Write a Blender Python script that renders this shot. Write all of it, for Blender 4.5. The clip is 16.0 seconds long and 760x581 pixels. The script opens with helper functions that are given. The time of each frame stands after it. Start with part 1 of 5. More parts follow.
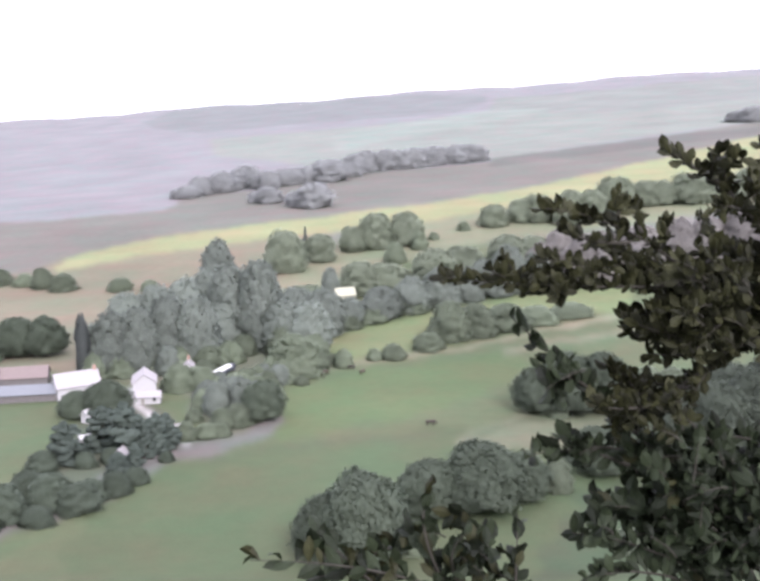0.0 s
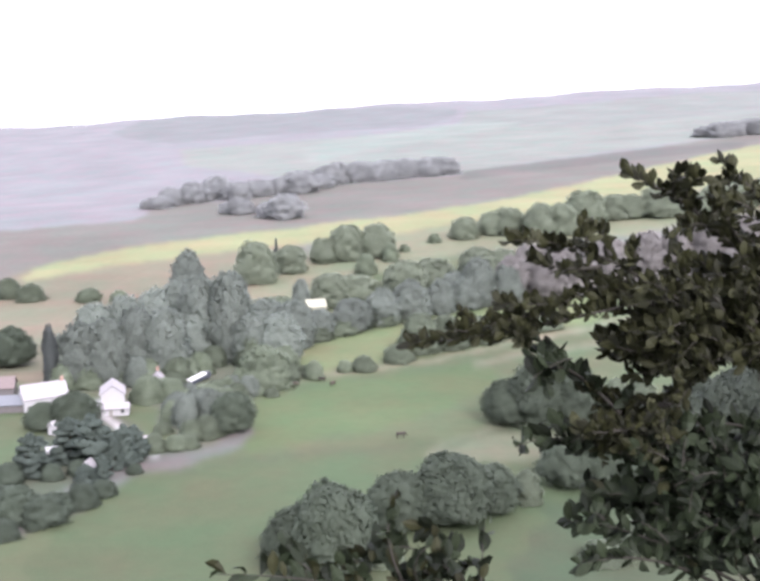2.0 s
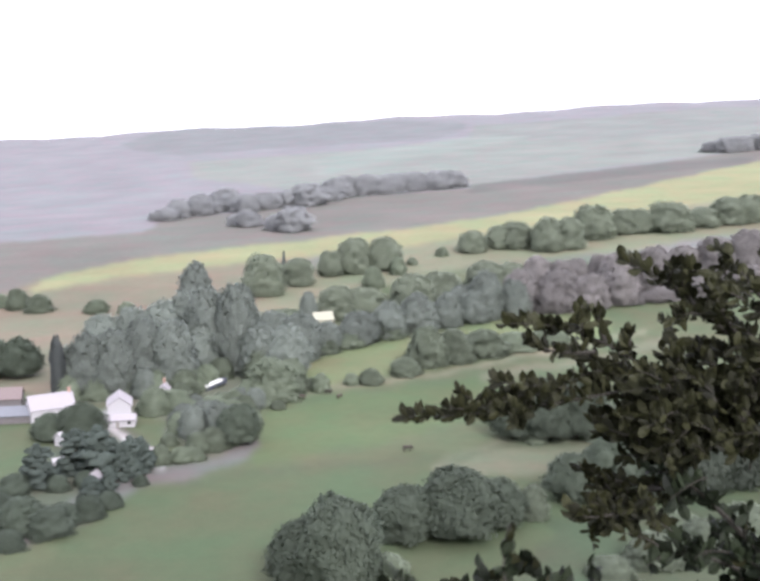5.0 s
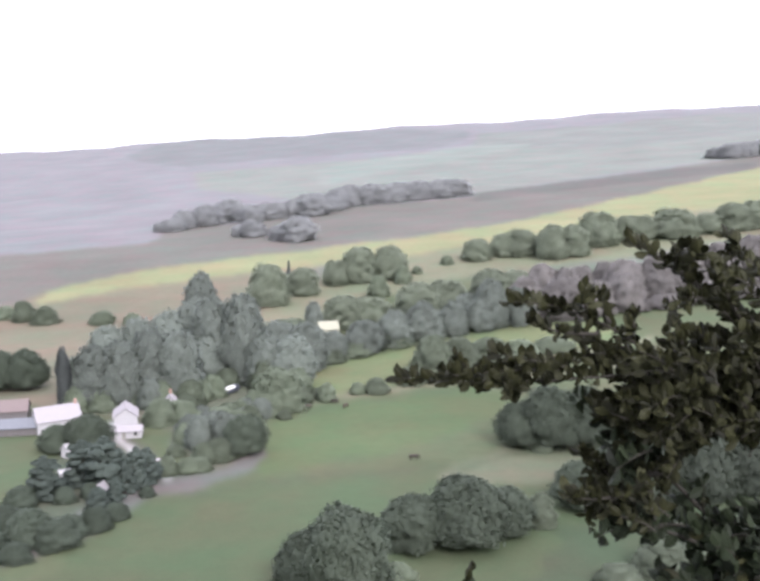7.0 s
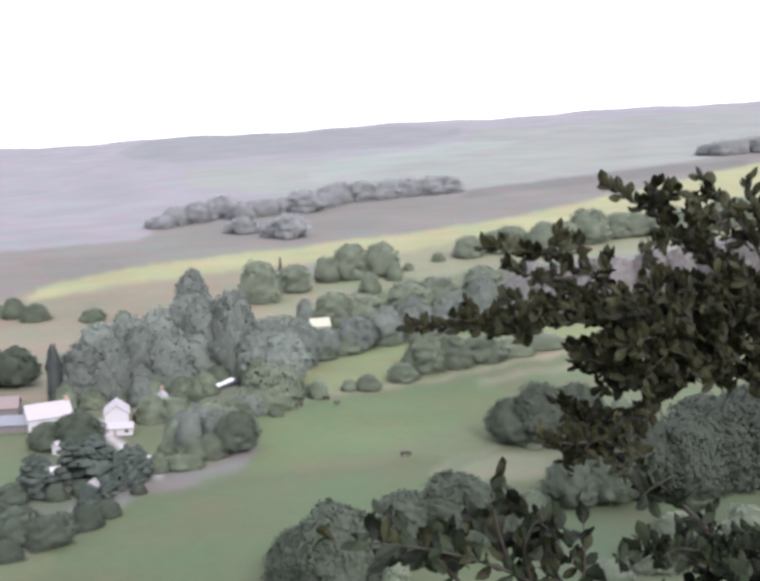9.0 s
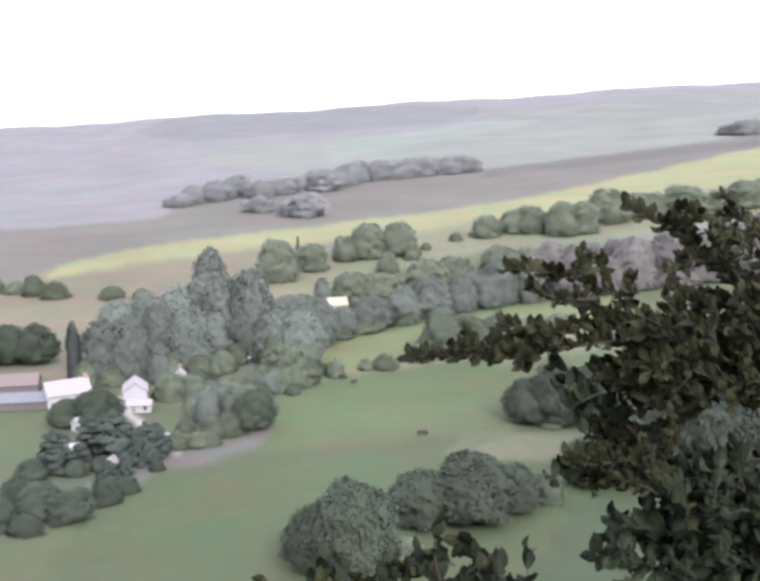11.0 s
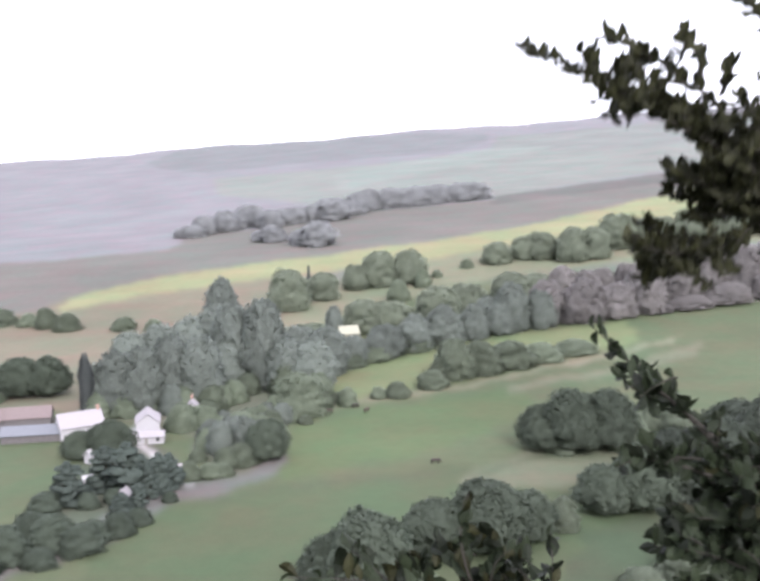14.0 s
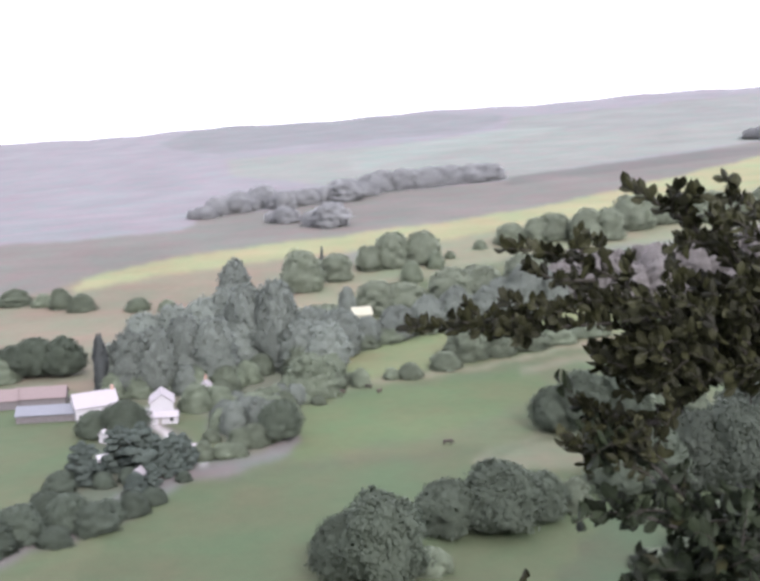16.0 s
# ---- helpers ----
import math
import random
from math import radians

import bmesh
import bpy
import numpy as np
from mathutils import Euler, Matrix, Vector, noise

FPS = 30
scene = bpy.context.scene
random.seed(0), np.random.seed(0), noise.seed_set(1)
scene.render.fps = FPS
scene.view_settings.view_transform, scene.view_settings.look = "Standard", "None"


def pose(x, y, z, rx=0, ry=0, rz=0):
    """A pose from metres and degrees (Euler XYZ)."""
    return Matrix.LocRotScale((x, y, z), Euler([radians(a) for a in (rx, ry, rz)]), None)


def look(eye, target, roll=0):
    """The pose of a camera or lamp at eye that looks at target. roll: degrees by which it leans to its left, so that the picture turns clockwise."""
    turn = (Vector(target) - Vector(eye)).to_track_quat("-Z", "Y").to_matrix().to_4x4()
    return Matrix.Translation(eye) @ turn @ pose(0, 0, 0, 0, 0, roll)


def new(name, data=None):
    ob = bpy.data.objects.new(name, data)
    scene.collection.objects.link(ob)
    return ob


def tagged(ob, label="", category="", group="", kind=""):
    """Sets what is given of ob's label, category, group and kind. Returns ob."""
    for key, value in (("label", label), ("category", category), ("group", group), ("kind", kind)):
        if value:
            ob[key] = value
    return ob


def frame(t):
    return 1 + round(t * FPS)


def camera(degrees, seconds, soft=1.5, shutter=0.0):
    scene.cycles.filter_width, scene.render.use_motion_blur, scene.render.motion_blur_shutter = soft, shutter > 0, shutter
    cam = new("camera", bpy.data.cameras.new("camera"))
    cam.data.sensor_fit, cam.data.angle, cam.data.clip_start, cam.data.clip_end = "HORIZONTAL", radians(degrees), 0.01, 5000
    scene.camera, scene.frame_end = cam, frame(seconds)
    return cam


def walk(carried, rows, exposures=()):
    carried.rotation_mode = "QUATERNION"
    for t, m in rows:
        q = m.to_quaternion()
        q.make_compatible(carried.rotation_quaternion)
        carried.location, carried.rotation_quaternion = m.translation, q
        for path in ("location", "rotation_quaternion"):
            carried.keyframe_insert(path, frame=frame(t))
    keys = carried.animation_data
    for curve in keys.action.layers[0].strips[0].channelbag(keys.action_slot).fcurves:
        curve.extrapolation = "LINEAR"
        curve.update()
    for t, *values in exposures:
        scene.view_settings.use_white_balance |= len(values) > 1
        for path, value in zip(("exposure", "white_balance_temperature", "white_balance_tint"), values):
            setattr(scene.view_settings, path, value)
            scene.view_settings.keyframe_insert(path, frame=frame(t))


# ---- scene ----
EYE = 90.0
cam = camera(41.7, 16.0, soft=3.5, shutter=0.35)
walk(cam, [
    (0, pose(0, 0, EYE, 79.55, 0.83, 1.13)),
    (0.5, pose(0, 0, EYE, 79.11, 0.60, 0.27)),
    (1, pose(0, 0, EYE, 79.22, 0.12, -0.44)),
    (1.5, pose(0, 0, EYE, 79.22, 0.15, -0.46)),
    (2, pose(0, 0, EYE, 80.21, 0.27, -0.47)),
    (2.5, pose(0, 0, EYE, 79.68, -0.02, -1.03)),
    (3, pose(0, 0, EYE, 79.79, -0.04, 0.09)),
    (3.5, pose(0, 0, EYE, 80.16, -0.01, -1.07)),
    (4, pose(0, 0, EYE, 80.50, -0.18, -0.48)),
    (4.5, pose(0, 0, EYE, 81.11, -0.37, -0.93)),
    (5, pose(0, 0, EYE, 80.96, 0.00, 0.00)),
    (7.5, pose(0, 0, EYE, 81.54, 0.65, 0.29)),
    (8, pose(0, 0, EYE, 81.13, 0.65, 0.54)),
    (8.5, pose(0, 0, EYE, 81.29, 0.54, 0.45)),
    (9, pose(0, 0, EYE, 81.29, 0.48, -0.27)),
    (9.5, pose(0, 0, EYE, 81.45, 0.64, 0.16)),
    (10, pose(0, 0, EYE, 80.90, 0.86, 1.15)),
    (10.2, pose(0, 0, EYE, 80.19, 0.35, 0.75)),
    (12.3, pose(0, 0, EYE, 80.04, 0.29, 1.01)),
    (12.5, pose(0, 0, EYE, 79.40, 0.59, 1.65)),
    (13, pose(0, 0, EYE, 80.59, 0.78, 0.88)),
    (13.5, pose(0, 0, EYE, 80.68, 0.70, 1.00)),
    (14, pose(0, 0, EYE, 81.73, 1.19, 1.28)),
    (14.5, pose(0, 0, EYE, 81.63, 1.21, 1.26)),
    (15, pose(0, 0, EYE, 80.41, 1.19, 2.28)),
    (15.5, pose(0, 0, EYE, 80.48, 1.21, 2.50)),
    (16, pose(0, 0, EYE, 80.66, 1.22, 2.03)),
], exposures=[(0, 1.38, 6130, 19), (1.0, 1.46, 6130, 19), (2.0, 1.48, 6130, 19), (3.5, 1.44, 6130, 19), (5.0, 1.23, 6130, 17), (9.0, 1.21, 6130, 17), (11.0, 1.26, 6130, 17), (12.5, 1.36, 6130, 17), (13.5, 1.31, 6130, 17), (14.5, 1.21, 6130, 17), (16.0, 1.24, 6130, 19)])

# ---- light: a bright hazy sky with a veiled sun behind the viewpoint ----
SUN_TURN, SUN_HEIGHT = radians(158), radians(36)
world = bpy.data.worlds.new("world")
scene.world = world
world.use_nodes = True
sky = world.node_tree.nodes.new("ShaderNodeTexSky")
sky.sky_type, sky.sun_disc = "NISHITA", False
sky.sun_elevation, sky.sun_rotation = SUN_HEIGHT, SUN_TURN
sky.air_density, sky.dust_density, sky.ozone_density = 1.0, 1.5, 1.0
back = world.node_tree.nodes["Background"]
back.inputs["Strength"].default_value = 0.09
cloud = world.node_tree.nodes.new("ShaderNodeMix")  # thin even cloud over the whole sky
cloud.data_type = "RGBA"
cloud.inputs["Factor"].default_value = 0.88
cloud.inputs["B"].default_value = (14.0, 14.0, 14.9, 1)
world.node_tree.links.new(sky.outputs["Color"], cloud.inputs["A"])
world.node_tree.links.new(cloud.outputs["Result"], back.inputs["Color"])
sun = new("sun", bpy.data.lights.new("sun", "SUN"))
sun.data.energy, sun.data.angle, sun.data.color = 2.3, radians(20), (1.0, 0.97, 0.92)
sun.matrix_basis = look((0, 0, 0), (-math.sin(SUN_TURN) * math.cos(SUN_HEIGHT), -math.cos(SUN_TURN) * math.cos(SUN_HEIGHT), -math.sin(SUN_HEIGHT)))


# ---- materials ----
def material(name, base, rough=0.8, spec=0.3, vary=0.25, size=1.0, second=None, bump=0.0, by_object=0.0, by_island=0.0, metal=0.0):
    """A surface of one colour, varied by noise at two sizes, by thing and by piece."""
    m = bpy.data.materials.new(name)
    m.use_nodes = True
    nt = m.node_tree
    shader = nt.nodes["Principled BSDF"]
    shader.inputs["Roughness"].default_value = rough
    shader.inputs["Specular IOR Level"].default_value = spec
    shader.inputs["Metallic"].default_value = metal
    coords = nt.nodes.new("ShaderNodeTexCoord")
    values = []
    for scale in (size, size * 7.3):
        tex = nt.nodes.new("ShaderNodeTexNoise")
        tex.inputs["Scale"].default_value = scale
        tex.inputs["Detail"].default_value = 4
        nt.links.new(coords.outputs["Object"], tex.inputs["Vector"])
        values.append(tex.outputs["Fac"])

    def math_node(op, a, b):
        n = nt.nodes.new("ShaderNodeMath")
        n.operation = op
        for i, v in enumerate((a, b)):
            if isinstance(v, (int, float)):
                n.inputs[i].default_value = v
            else:
                nt.links.new(v, n.inputs[i])
        return n.outputs[0]

    both = math_node("ADD", values[0], values[1])
    gain = math_node("ADD", math_node("MULTIPLY", math_node("SUBTRACT", both, 1.0), vary * 2), 1.0)
    if by_object:
        info = nt.nodes.new("ShaderNodeObjectInfo")
        gain = math_node("ADD", gain, math_node("MULTIPLY", math_node("SUBTRACT", info.outputs["Random"], 0.5), by_object))
    if by_island:
        geo = nt.nodes.new("ShaderNodeNewGeometry")
        gain = math_node("ADD", gain, math_node("MULTIPLY", math_node("SUBTRACT", geo.outputs["Random Per Island"], 0.5), by_island))
    mix = nt.nodes.new("ShaderNodeMix")
    mix.data_type = "RGBA"
    mix.inputs["A"].default_value = (*base, 1)
    mix.inputs["B"].default_value = (*(second or base), 1)
    nt.links.new(values[1], mix.inputs["Factor"])
    scaled = nt.nodes.new("ShaderNodeVectorMath")
    scaled.operation = "SCALE"
    nt.links.new(mix.outputs["Result"], scaled.inputs[0])
    nt.links.new(gain, scaled.inputs["Scale"])
    nt.links.new(scaled.outputs[0], shader.inputs["Base Color"])
    if bump:
        b = nt.nodes.new("ShaderNodeBump")
        b.inputs["Strength"].default_value = bump
        nt.links.new(values[1], b.inputs["Height"])
        nt.links.new(b.outputs[0], shader.inputs["Normal"])
    return m


def foliage(name, base, second, by_object=0.3):
    """Leaves: dull above, letting some light through."""
    m = material(name, base, rough=0.75, spec=0.25, vary=0.1, size=1.5, second=second, by_object=by_object, by_island=0.24)
    nt = m.node_tree
    shader = nt.nodes["Principled BSDF"]
    shine = nt.nodes.new("ShaderNodeBsdfTranslucent")
    nt.links.new(shader.inputs["Base Color"].links[0].from_socket, shine.inputs["Color"])
    mix = nt.nodes.new("ShaderNodeMixShader")
    mix.inputs["Fac"].default_value = 0.55
    nt.links.new(shader.outputs[0], mix.inputs[1])
    nt.links.new(shine.outputs[0], mix.inputs[2])
    nt.links.new(mix.outputs[0], nt.nodes["Material Output"].inputs["Surface"])
    return m


FOLIAGE = {
    "oak_tree": foliage("oak_foliage", (0.098, 0.118, 0.087), (0.110, 0.132, 0.097)),
    # Willow and ash: distance haze is painted in as paler, greyer leaf colour.
    "willow_tree": foliage("hazed_willow_foliage", (0.204, 0.229, 0.201), (0.226, 0.252, 0.217), 0.4),
    "ash_tree": foliage("hazed_ash_foliage", (0.211, 0.239, 0.179), (0.232, 0.261, 0.192)),
    "fir_tree": foliage("fir_foliage", (0.107, 0.122, 0.113), (0.119, 0.134, 0.123)),
    "poplar_tree": foliage("poplar_foliage", (0.100, 0.109, 0.107), (0.110, 0.120, 0.115)),
    # Hazel: pale purplish haze is put into the leaf colour.
    "hazel_tree": foliage("hazed_hazel_foliage", (0.234, 0.220, 0.211), (0.257, 0.239, 0.227), 0.4),
    "yew_tree": foliage("yew_foliage", (0.098, 0.120, 0.104), (0.121, 0.147, 0.125)),
    # Bush: leaf colour is lightened to imitate the lift of haze.
    "bush": foliage("hazed_bush_foliage", (0.186, 0.219, 0.159), (0.210, 0.240, 0.173), 0.5),
    "beech_tree": foliage("beech_foliage", (0.071, 0.085, 0.066), (0.085, 0.099, 0.075)),
    "holly_bush": foliage("holly_foliage", (0.103, 0.125, 0.095), (0.116, 0.140, 0.105), 0.4),
    # Copse: the haze of distance is painted into the leaves as pale grey.
    "copse_tree": foliage("hazed_copse_foliage", (0.321, 0.328, 0.326), (0.337, 0.343, 0.339), 0.12),
}
BARK = material("bark", (0.09, 0.075, 0.06), vary=0.5, size=6, bump=0.4)
# Shrub leaves: backlit shade is painted in as a near-black base colour.
LEAF = material("backlit_leaf", (0.0084, 0.009, 0.0046), rough=0.6, spec=0.1, vary=0.3, size=30, by_object=0.7, second=(0.0235, 0.0238, 0.0098))
LEAF_STUFF = material("backlit_leaves", (0.0084, 0.009, 0.0046), rough=0.6, spec=0.1, vary=0.3, size=30, by_island=1.2, second=(0.0235, 0.0238, 0.0098))
LEAF_GREEN = material("backlit_green_leaves", (0.0085, 0.012, 0.0062), rough=0.6, spec=0.1, vary=0.3, size=30, by_island=1.3, second=(0.016, 0.0205, 0.011))
TWIG = material("twig_bark", (0.024, 0.021, 0.016), vary=0.4, size=60, bump=0.3)
RENDER_WHITE = material("white_render", (0.33, 0.32, 0.325), rough=0.9, vary=0.06, size=0.8, bump=0.1)
CREAM = material("cream_render", (0.27, 0.265, 0.205), rough=0.9, vary=0.08, size=0.8, bump=0.1)
SLATE = material("slate", (0.25, 0.232, 0.24), rough=0.7, vary=0.15, size=2.5, bump=0.2)
TILE_RED = material("red_tile", (0.14, 0.11, 0.106), rough=0.8, vary=0.25, size=2.5, bump=0.2)
STONE = material("barn_stone", (0.11, 0.1, 0.1), rough=0.9, vary=0.3, size=1.5, bump=0.3)
SHEET_GREY = material("grey_sheeting", (0.125, 0.13, 0.145), rough=0.6, vary=0.15, size=1.0)
GLASS = material("window_glass", (0.03, 0.035, 0.04), rough=0.08, spec=0.6, vary=0.1)
WOOD = material("painted_wood", (0.2, 0.19, 0.17), rough=0.6, vary=0.2, size=3)
BRICK = material("chimney_brick", (0.3, 0.2, 0.16), rough=0.9, vary=0.3, size=4)
PAINT = material("white_paint", (0.6, 0.6, 0.58), rough=0.3, spec=0.5, vary=0.04)
LORRY = material("lorry_paint", (0.05, 0.055, 0.07), rough=0.4, spec=0.4, vary=0.1)
RUBBER = material("rubber", (0.03, 0.03, 0.03), rough=0.8, vary=0.2)
HIDE = material("cow_hide", (0.035, 0.028, 0.024), rough=0.8, vary=0.4, size=2)
HIDE_BROWN = material("brown_hide", (0.06, 0.045, 0.036), rough=0.8, vary=0.3, size=2)


def ground_material():
    m = bpy.data.materials.new("field_grass")
    m.use_nodes = True
    nt = m.node_tree
    shader = nt.nodes["Principled BSDF"]
    shader.inputs["Roughness"].default_value = 0.95
    shader.inputs["Specular IOR Level"].default_value = 0.1
    tint = nt.nodes.new("ShaderNodeAttribute")
    tint.attribute_name = "crop_haze"
    geo = nt.nodes.new("ShaderNodeNewGeometry")
    gains = []
    for scale, stretch, amount in ((0.012, (1, 1, 1), 0.42), (0.03, (0.6, 1.6, 1), 0.24), (0.25, (1, 1, 1), 0.22), (1.5, (1, 1, 1), 0.25)):
        place = nt.nodes.new("ShaderNodeMapping")
        place.inputs["Scale"].default_value = stretch
        place.inputs["Rotation"].default_value = (0, 0, radians(-28))
        nt.links.new(geo.outputs["Position"], place.inputs["Vector"])
        tex = nt.nodes.new("ShaderNodeTexNoise")
        tex.inputs["Scale"].default_value = scale
        tex.inputs["Detail"].default_value = 4
        nt.links.new(place.outputs[0], tex.inputs["Vector"])
        n = nt.nodes.new("ShaderNodeMath")
        n.operation = "MULTIPLY_ADD"
        n.inputs[1].default_value, n.inputs[2].default_value = amount, 1 - amount / 2
        nt.links.new(tex.outputs["Fac"], n.inputs[0])
        gains.append(n.outputs[0])
    total = gains[0]
    for g in gains[1:]:
        n = nt.nodes.new("ShaderNodeMath")
        n.operation = "MULTIPLY"
        nt.links.new(total, n.inputs[0])
        nt.links.new(g, n.inputs[1])
        total = n.outputs[0]
    scaled = nt.nodes.new("ShaderNodeVectorMath")
    scaled.operation = "SCALE"
    nt.links.new(tint.outputs["Color"], scaled.inputs[0])
    nt.links.new(total, scaled.inputs["Scale"])
    patch = nt.nodes.new("ShaderNodeTexNoise")  # greener and drier patches of grass
    patch.inputs["Scale"].default_value = 0.035
    patch.inputs["Detail"].default_value = 5
    patch.inputs["Roughness"].default_value = 0.65
    nt.links.new(geo.outputs["Position"], patch.inputs["Vector"])
    ramp = nt.nodes.new("ShaderNodeValToRGB")
    ramp.color_ramp.elements[0].position, ramp.color_ramp.elements[0].color = 0.35, (0.9, 1.04, 0.96, 1)
    ramp.color_ramp.elements[1].position, ramp.color_ramp.elements[1].color = 0.65, (1.1, 0.97, 0.96, 1)
    nt.links.new(patch.outputs["Fac"], ramp.inputs["Fac"])
    tinted = nt.nodes.new("ShaderNodeVectorMath")
    tinted.operation = "MULTIPLY"
    nt.links.new(scaled.outputs[0], tinted.inputs[0])
    nt.links.new(ramp.outputs["Color"], tinted.inputs[1])
    nt.links.new(tinted.outputs[0], shader.inputs["Base Color"])
    return m


# ---- small builders ----
def part(name, bm, mat, parent=None, label="", smooth=False):
    me = bpy.data.meshes.new(name)
    bm.to_mesh(me)
    bm.free()
    me.materials.append(mat)
    if smooth:
        me.polygons.foreach_set("use_smooth", [True] * len(me.polygons))
    ob = new(name, me)
    ob.parent = parent
    return tagged(ob, label)


def box(bm, x0, y0, z0, x1, y1, z1, bevel=0.0):
    made = bmesh.ops.create_cube(bm, size=1)["verts"]
    for v in made:
        v.co = Vector(((x0 + x1) / 2 + v.co.x * (x1 - x0), (y0 + y1) / 2 + v.co.y * (y1 - y0), (z0 + z1) / 2 + v.co.z * (z1 - z0)))
    if bevel:
        edges = list({e for v in made for e in v.link_edges})
        bmesh.ops.bevel(bm, geom=edges, offset=bevel, segments=2, affect="EDGES", profile=0.5)
    return bm


def tube(bm, points, r0, r1, sides=6):
    """A tapered tube along points."""
    rings = []
    pts = [Vector(p) for p in points]
    for i, p in enumerate(pts):
        way = (pts[min(i + 1, len(pts) - 1)] - pts[max(i - 1, 0)]).normalized()
        side = way.cross(Vector((0.31, 0.87, 0.38))).normalized()
        up = way.cross(side)
        r = r0 + (r1 - r0) * i / (len(pts) - 1)
        rings.append([bm.verts.new(p + r * (math.cos(a) * side + math.sin(a) * up)) for a in (2 * math.pi * k / sides for k in range(sides))])
    for a, b in zip(rings, rings[1:]):
        for k in range(sides):
            bm.faces.new((a[k], a[(k + 1) % sides], b[(k + 1) % sides], b[k]))
    bm.faces.new(rings[0][::-1])
    bm.faces.new(rings[-1])


# ---- the land: one sheet from the hill under the camera over the valley to the far ridge ----
LAND_Y = (-4800, -300, -50, 0, 3, 170, 190, 230, 430, 520, 600, 700, 900, 1200, 2000, 2600, 3000, 4800)
LAND_Z = (120, 105, 92, 88.4, 87.2, 3, 0.5, 0, 0, 5, 12, 20, 30, 40, 86, 126, 118, 60)
LEAN_Y = (300, 430, 700, 1000, 2600, 4800)
LEAN = (0, 0.02, 0.04, 0.06, 0.056, 0.05)


def ground(x, y):
    """The height of the land: a profile across the valley that rises to the right further off."""
    z = 0.0
    for k in (0.95, 0.975, 1, 1.025, 1.05):
        z = z + (np.interp(y * k, LAND_Y, LAND_Z) + np.interp(y * k, LEAN_Y, LEAN) * np.clip(x, -0.6 * abs(y), 0.6 * abs(y))) / 5
    return z


FIELDS = []


def field(colour, *outline):
    FIELDS.append((colour, list(outline)))


field((0.115, 0.104, 0.078), (-263, 491), (-213, 553), (-196, 582), (-168, 585), (-114, 607), (-56, 628), (-41, 580), (-58, 529), (-49, 441), (-72, 396), (-110, 349), (-116, 338), (-137, 349), (-182, 336))
field((0.12, 0.121, 0.084), (-58, 529), (-41, 580), (5, 642), (72, 684), (168, 742), (302, 814), (472, 875), (351, 646), (243, 650), (138, 608), (62, 585), (4, 539), (-44, 479), (-72, 482))
field((0.158, 0.16, 0.092), (-200, 561), (-191, 594), (-168, 621), (-123, 656), (-61, 679), (0, 705), (79, 749), (193, 855), (388, 1051), (683, 1275), (472, 875), (297, 801), (166, 733), (71, 677), (5, 636), (-56, 621), (-113, 600), (-163, 569), (-196, 549))
field((0.1, 0.094, 0.087), (-289, 494), (-417, 720), (-279, 729), (-178, 755), (-182, 854), (-126, 851), (-65, 931), (74, 954), (241, 1070), (453, 1229), (809, 1513), (683, 1275), (388, 1051), (193, 855), (79, 749), (0, 705), (-61, 679), (-123, 656), (-168, 621), (-197, 587), (-211, 547))
# Next four, on the far slopes: haze painted in as pale greyed colours.
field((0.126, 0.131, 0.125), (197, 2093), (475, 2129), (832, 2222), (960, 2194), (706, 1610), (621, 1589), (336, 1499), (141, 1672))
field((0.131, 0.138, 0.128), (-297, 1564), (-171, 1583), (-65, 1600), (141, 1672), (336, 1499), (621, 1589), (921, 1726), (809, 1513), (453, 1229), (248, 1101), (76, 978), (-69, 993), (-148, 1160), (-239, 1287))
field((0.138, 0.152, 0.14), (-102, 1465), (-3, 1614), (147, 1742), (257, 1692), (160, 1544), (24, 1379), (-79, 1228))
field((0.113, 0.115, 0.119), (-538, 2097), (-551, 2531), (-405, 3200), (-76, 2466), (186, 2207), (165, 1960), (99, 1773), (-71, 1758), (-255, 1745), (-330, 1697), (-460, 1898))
field((0.1, 0.114, 0.062), (-37, 369), (-35, 383), (-26, 395), (-7, 416), (16, 437), (62, 457), (109, 474), (99, 429), (55, 404), (34, 387), (3, 365), (-16, 346), (-25, 352), (-30, 346))
field((0.085, 0.09, 0.068), (-117, 338), (-100, 344), (-71, 372), (-42, 373), (-25, 346), (-37, 332), (-41, 323), (-36, 298), (-46, 274), (-55, 268), (-62, 286), (-66, 305), (-76, 314), (-95, 324), (-112, 328))
field((0.066, 0.07, 0.053), (-92, 236), (-96, 262), (-99, 286), (-89, 305), (-73, 293), (-66, 270), (-59, 262), (-62, 252), (-71, 240), (-79, 223))
field((0.098, 0.093, 0.09), (-100, 177), (-87, 191), (-82, 204), (-72, 222), (-60, 243), (-46, 258), (-38, 268), (-32, 288), (-36, 298), (-46, 274), (-63, 259), (-71, 240), (-81, 218), (-93, 204), (-107, 191))
field((0.3, 0.288, 0.292), (-92, 315), (-80, 311), (-76, 302), (-78, 296), (-78, 291), (-74, 283), (-71, 278), (-67, 274), (-61, 268), (-59, 261), (-62, 259), (-69, 270), (-76, 281), (-81, 289), (-84, 296), (-89, 305))
field((0.06, 0.073, 0.043), (-74, 212), (-60, 243), (-45, 252), (-19, 261), (8, 275), (38, 285), (68, 292), (104, 288), (162, 288), (31, 54), (-30, 54))
field((0.065, 0.083, 0.044), (-38, 286), (-35, 314), (-14, 334), (13, 348), (39, 358), (46, 347), (36, 320), (11, 290), (-20, 270), (-37, 260))
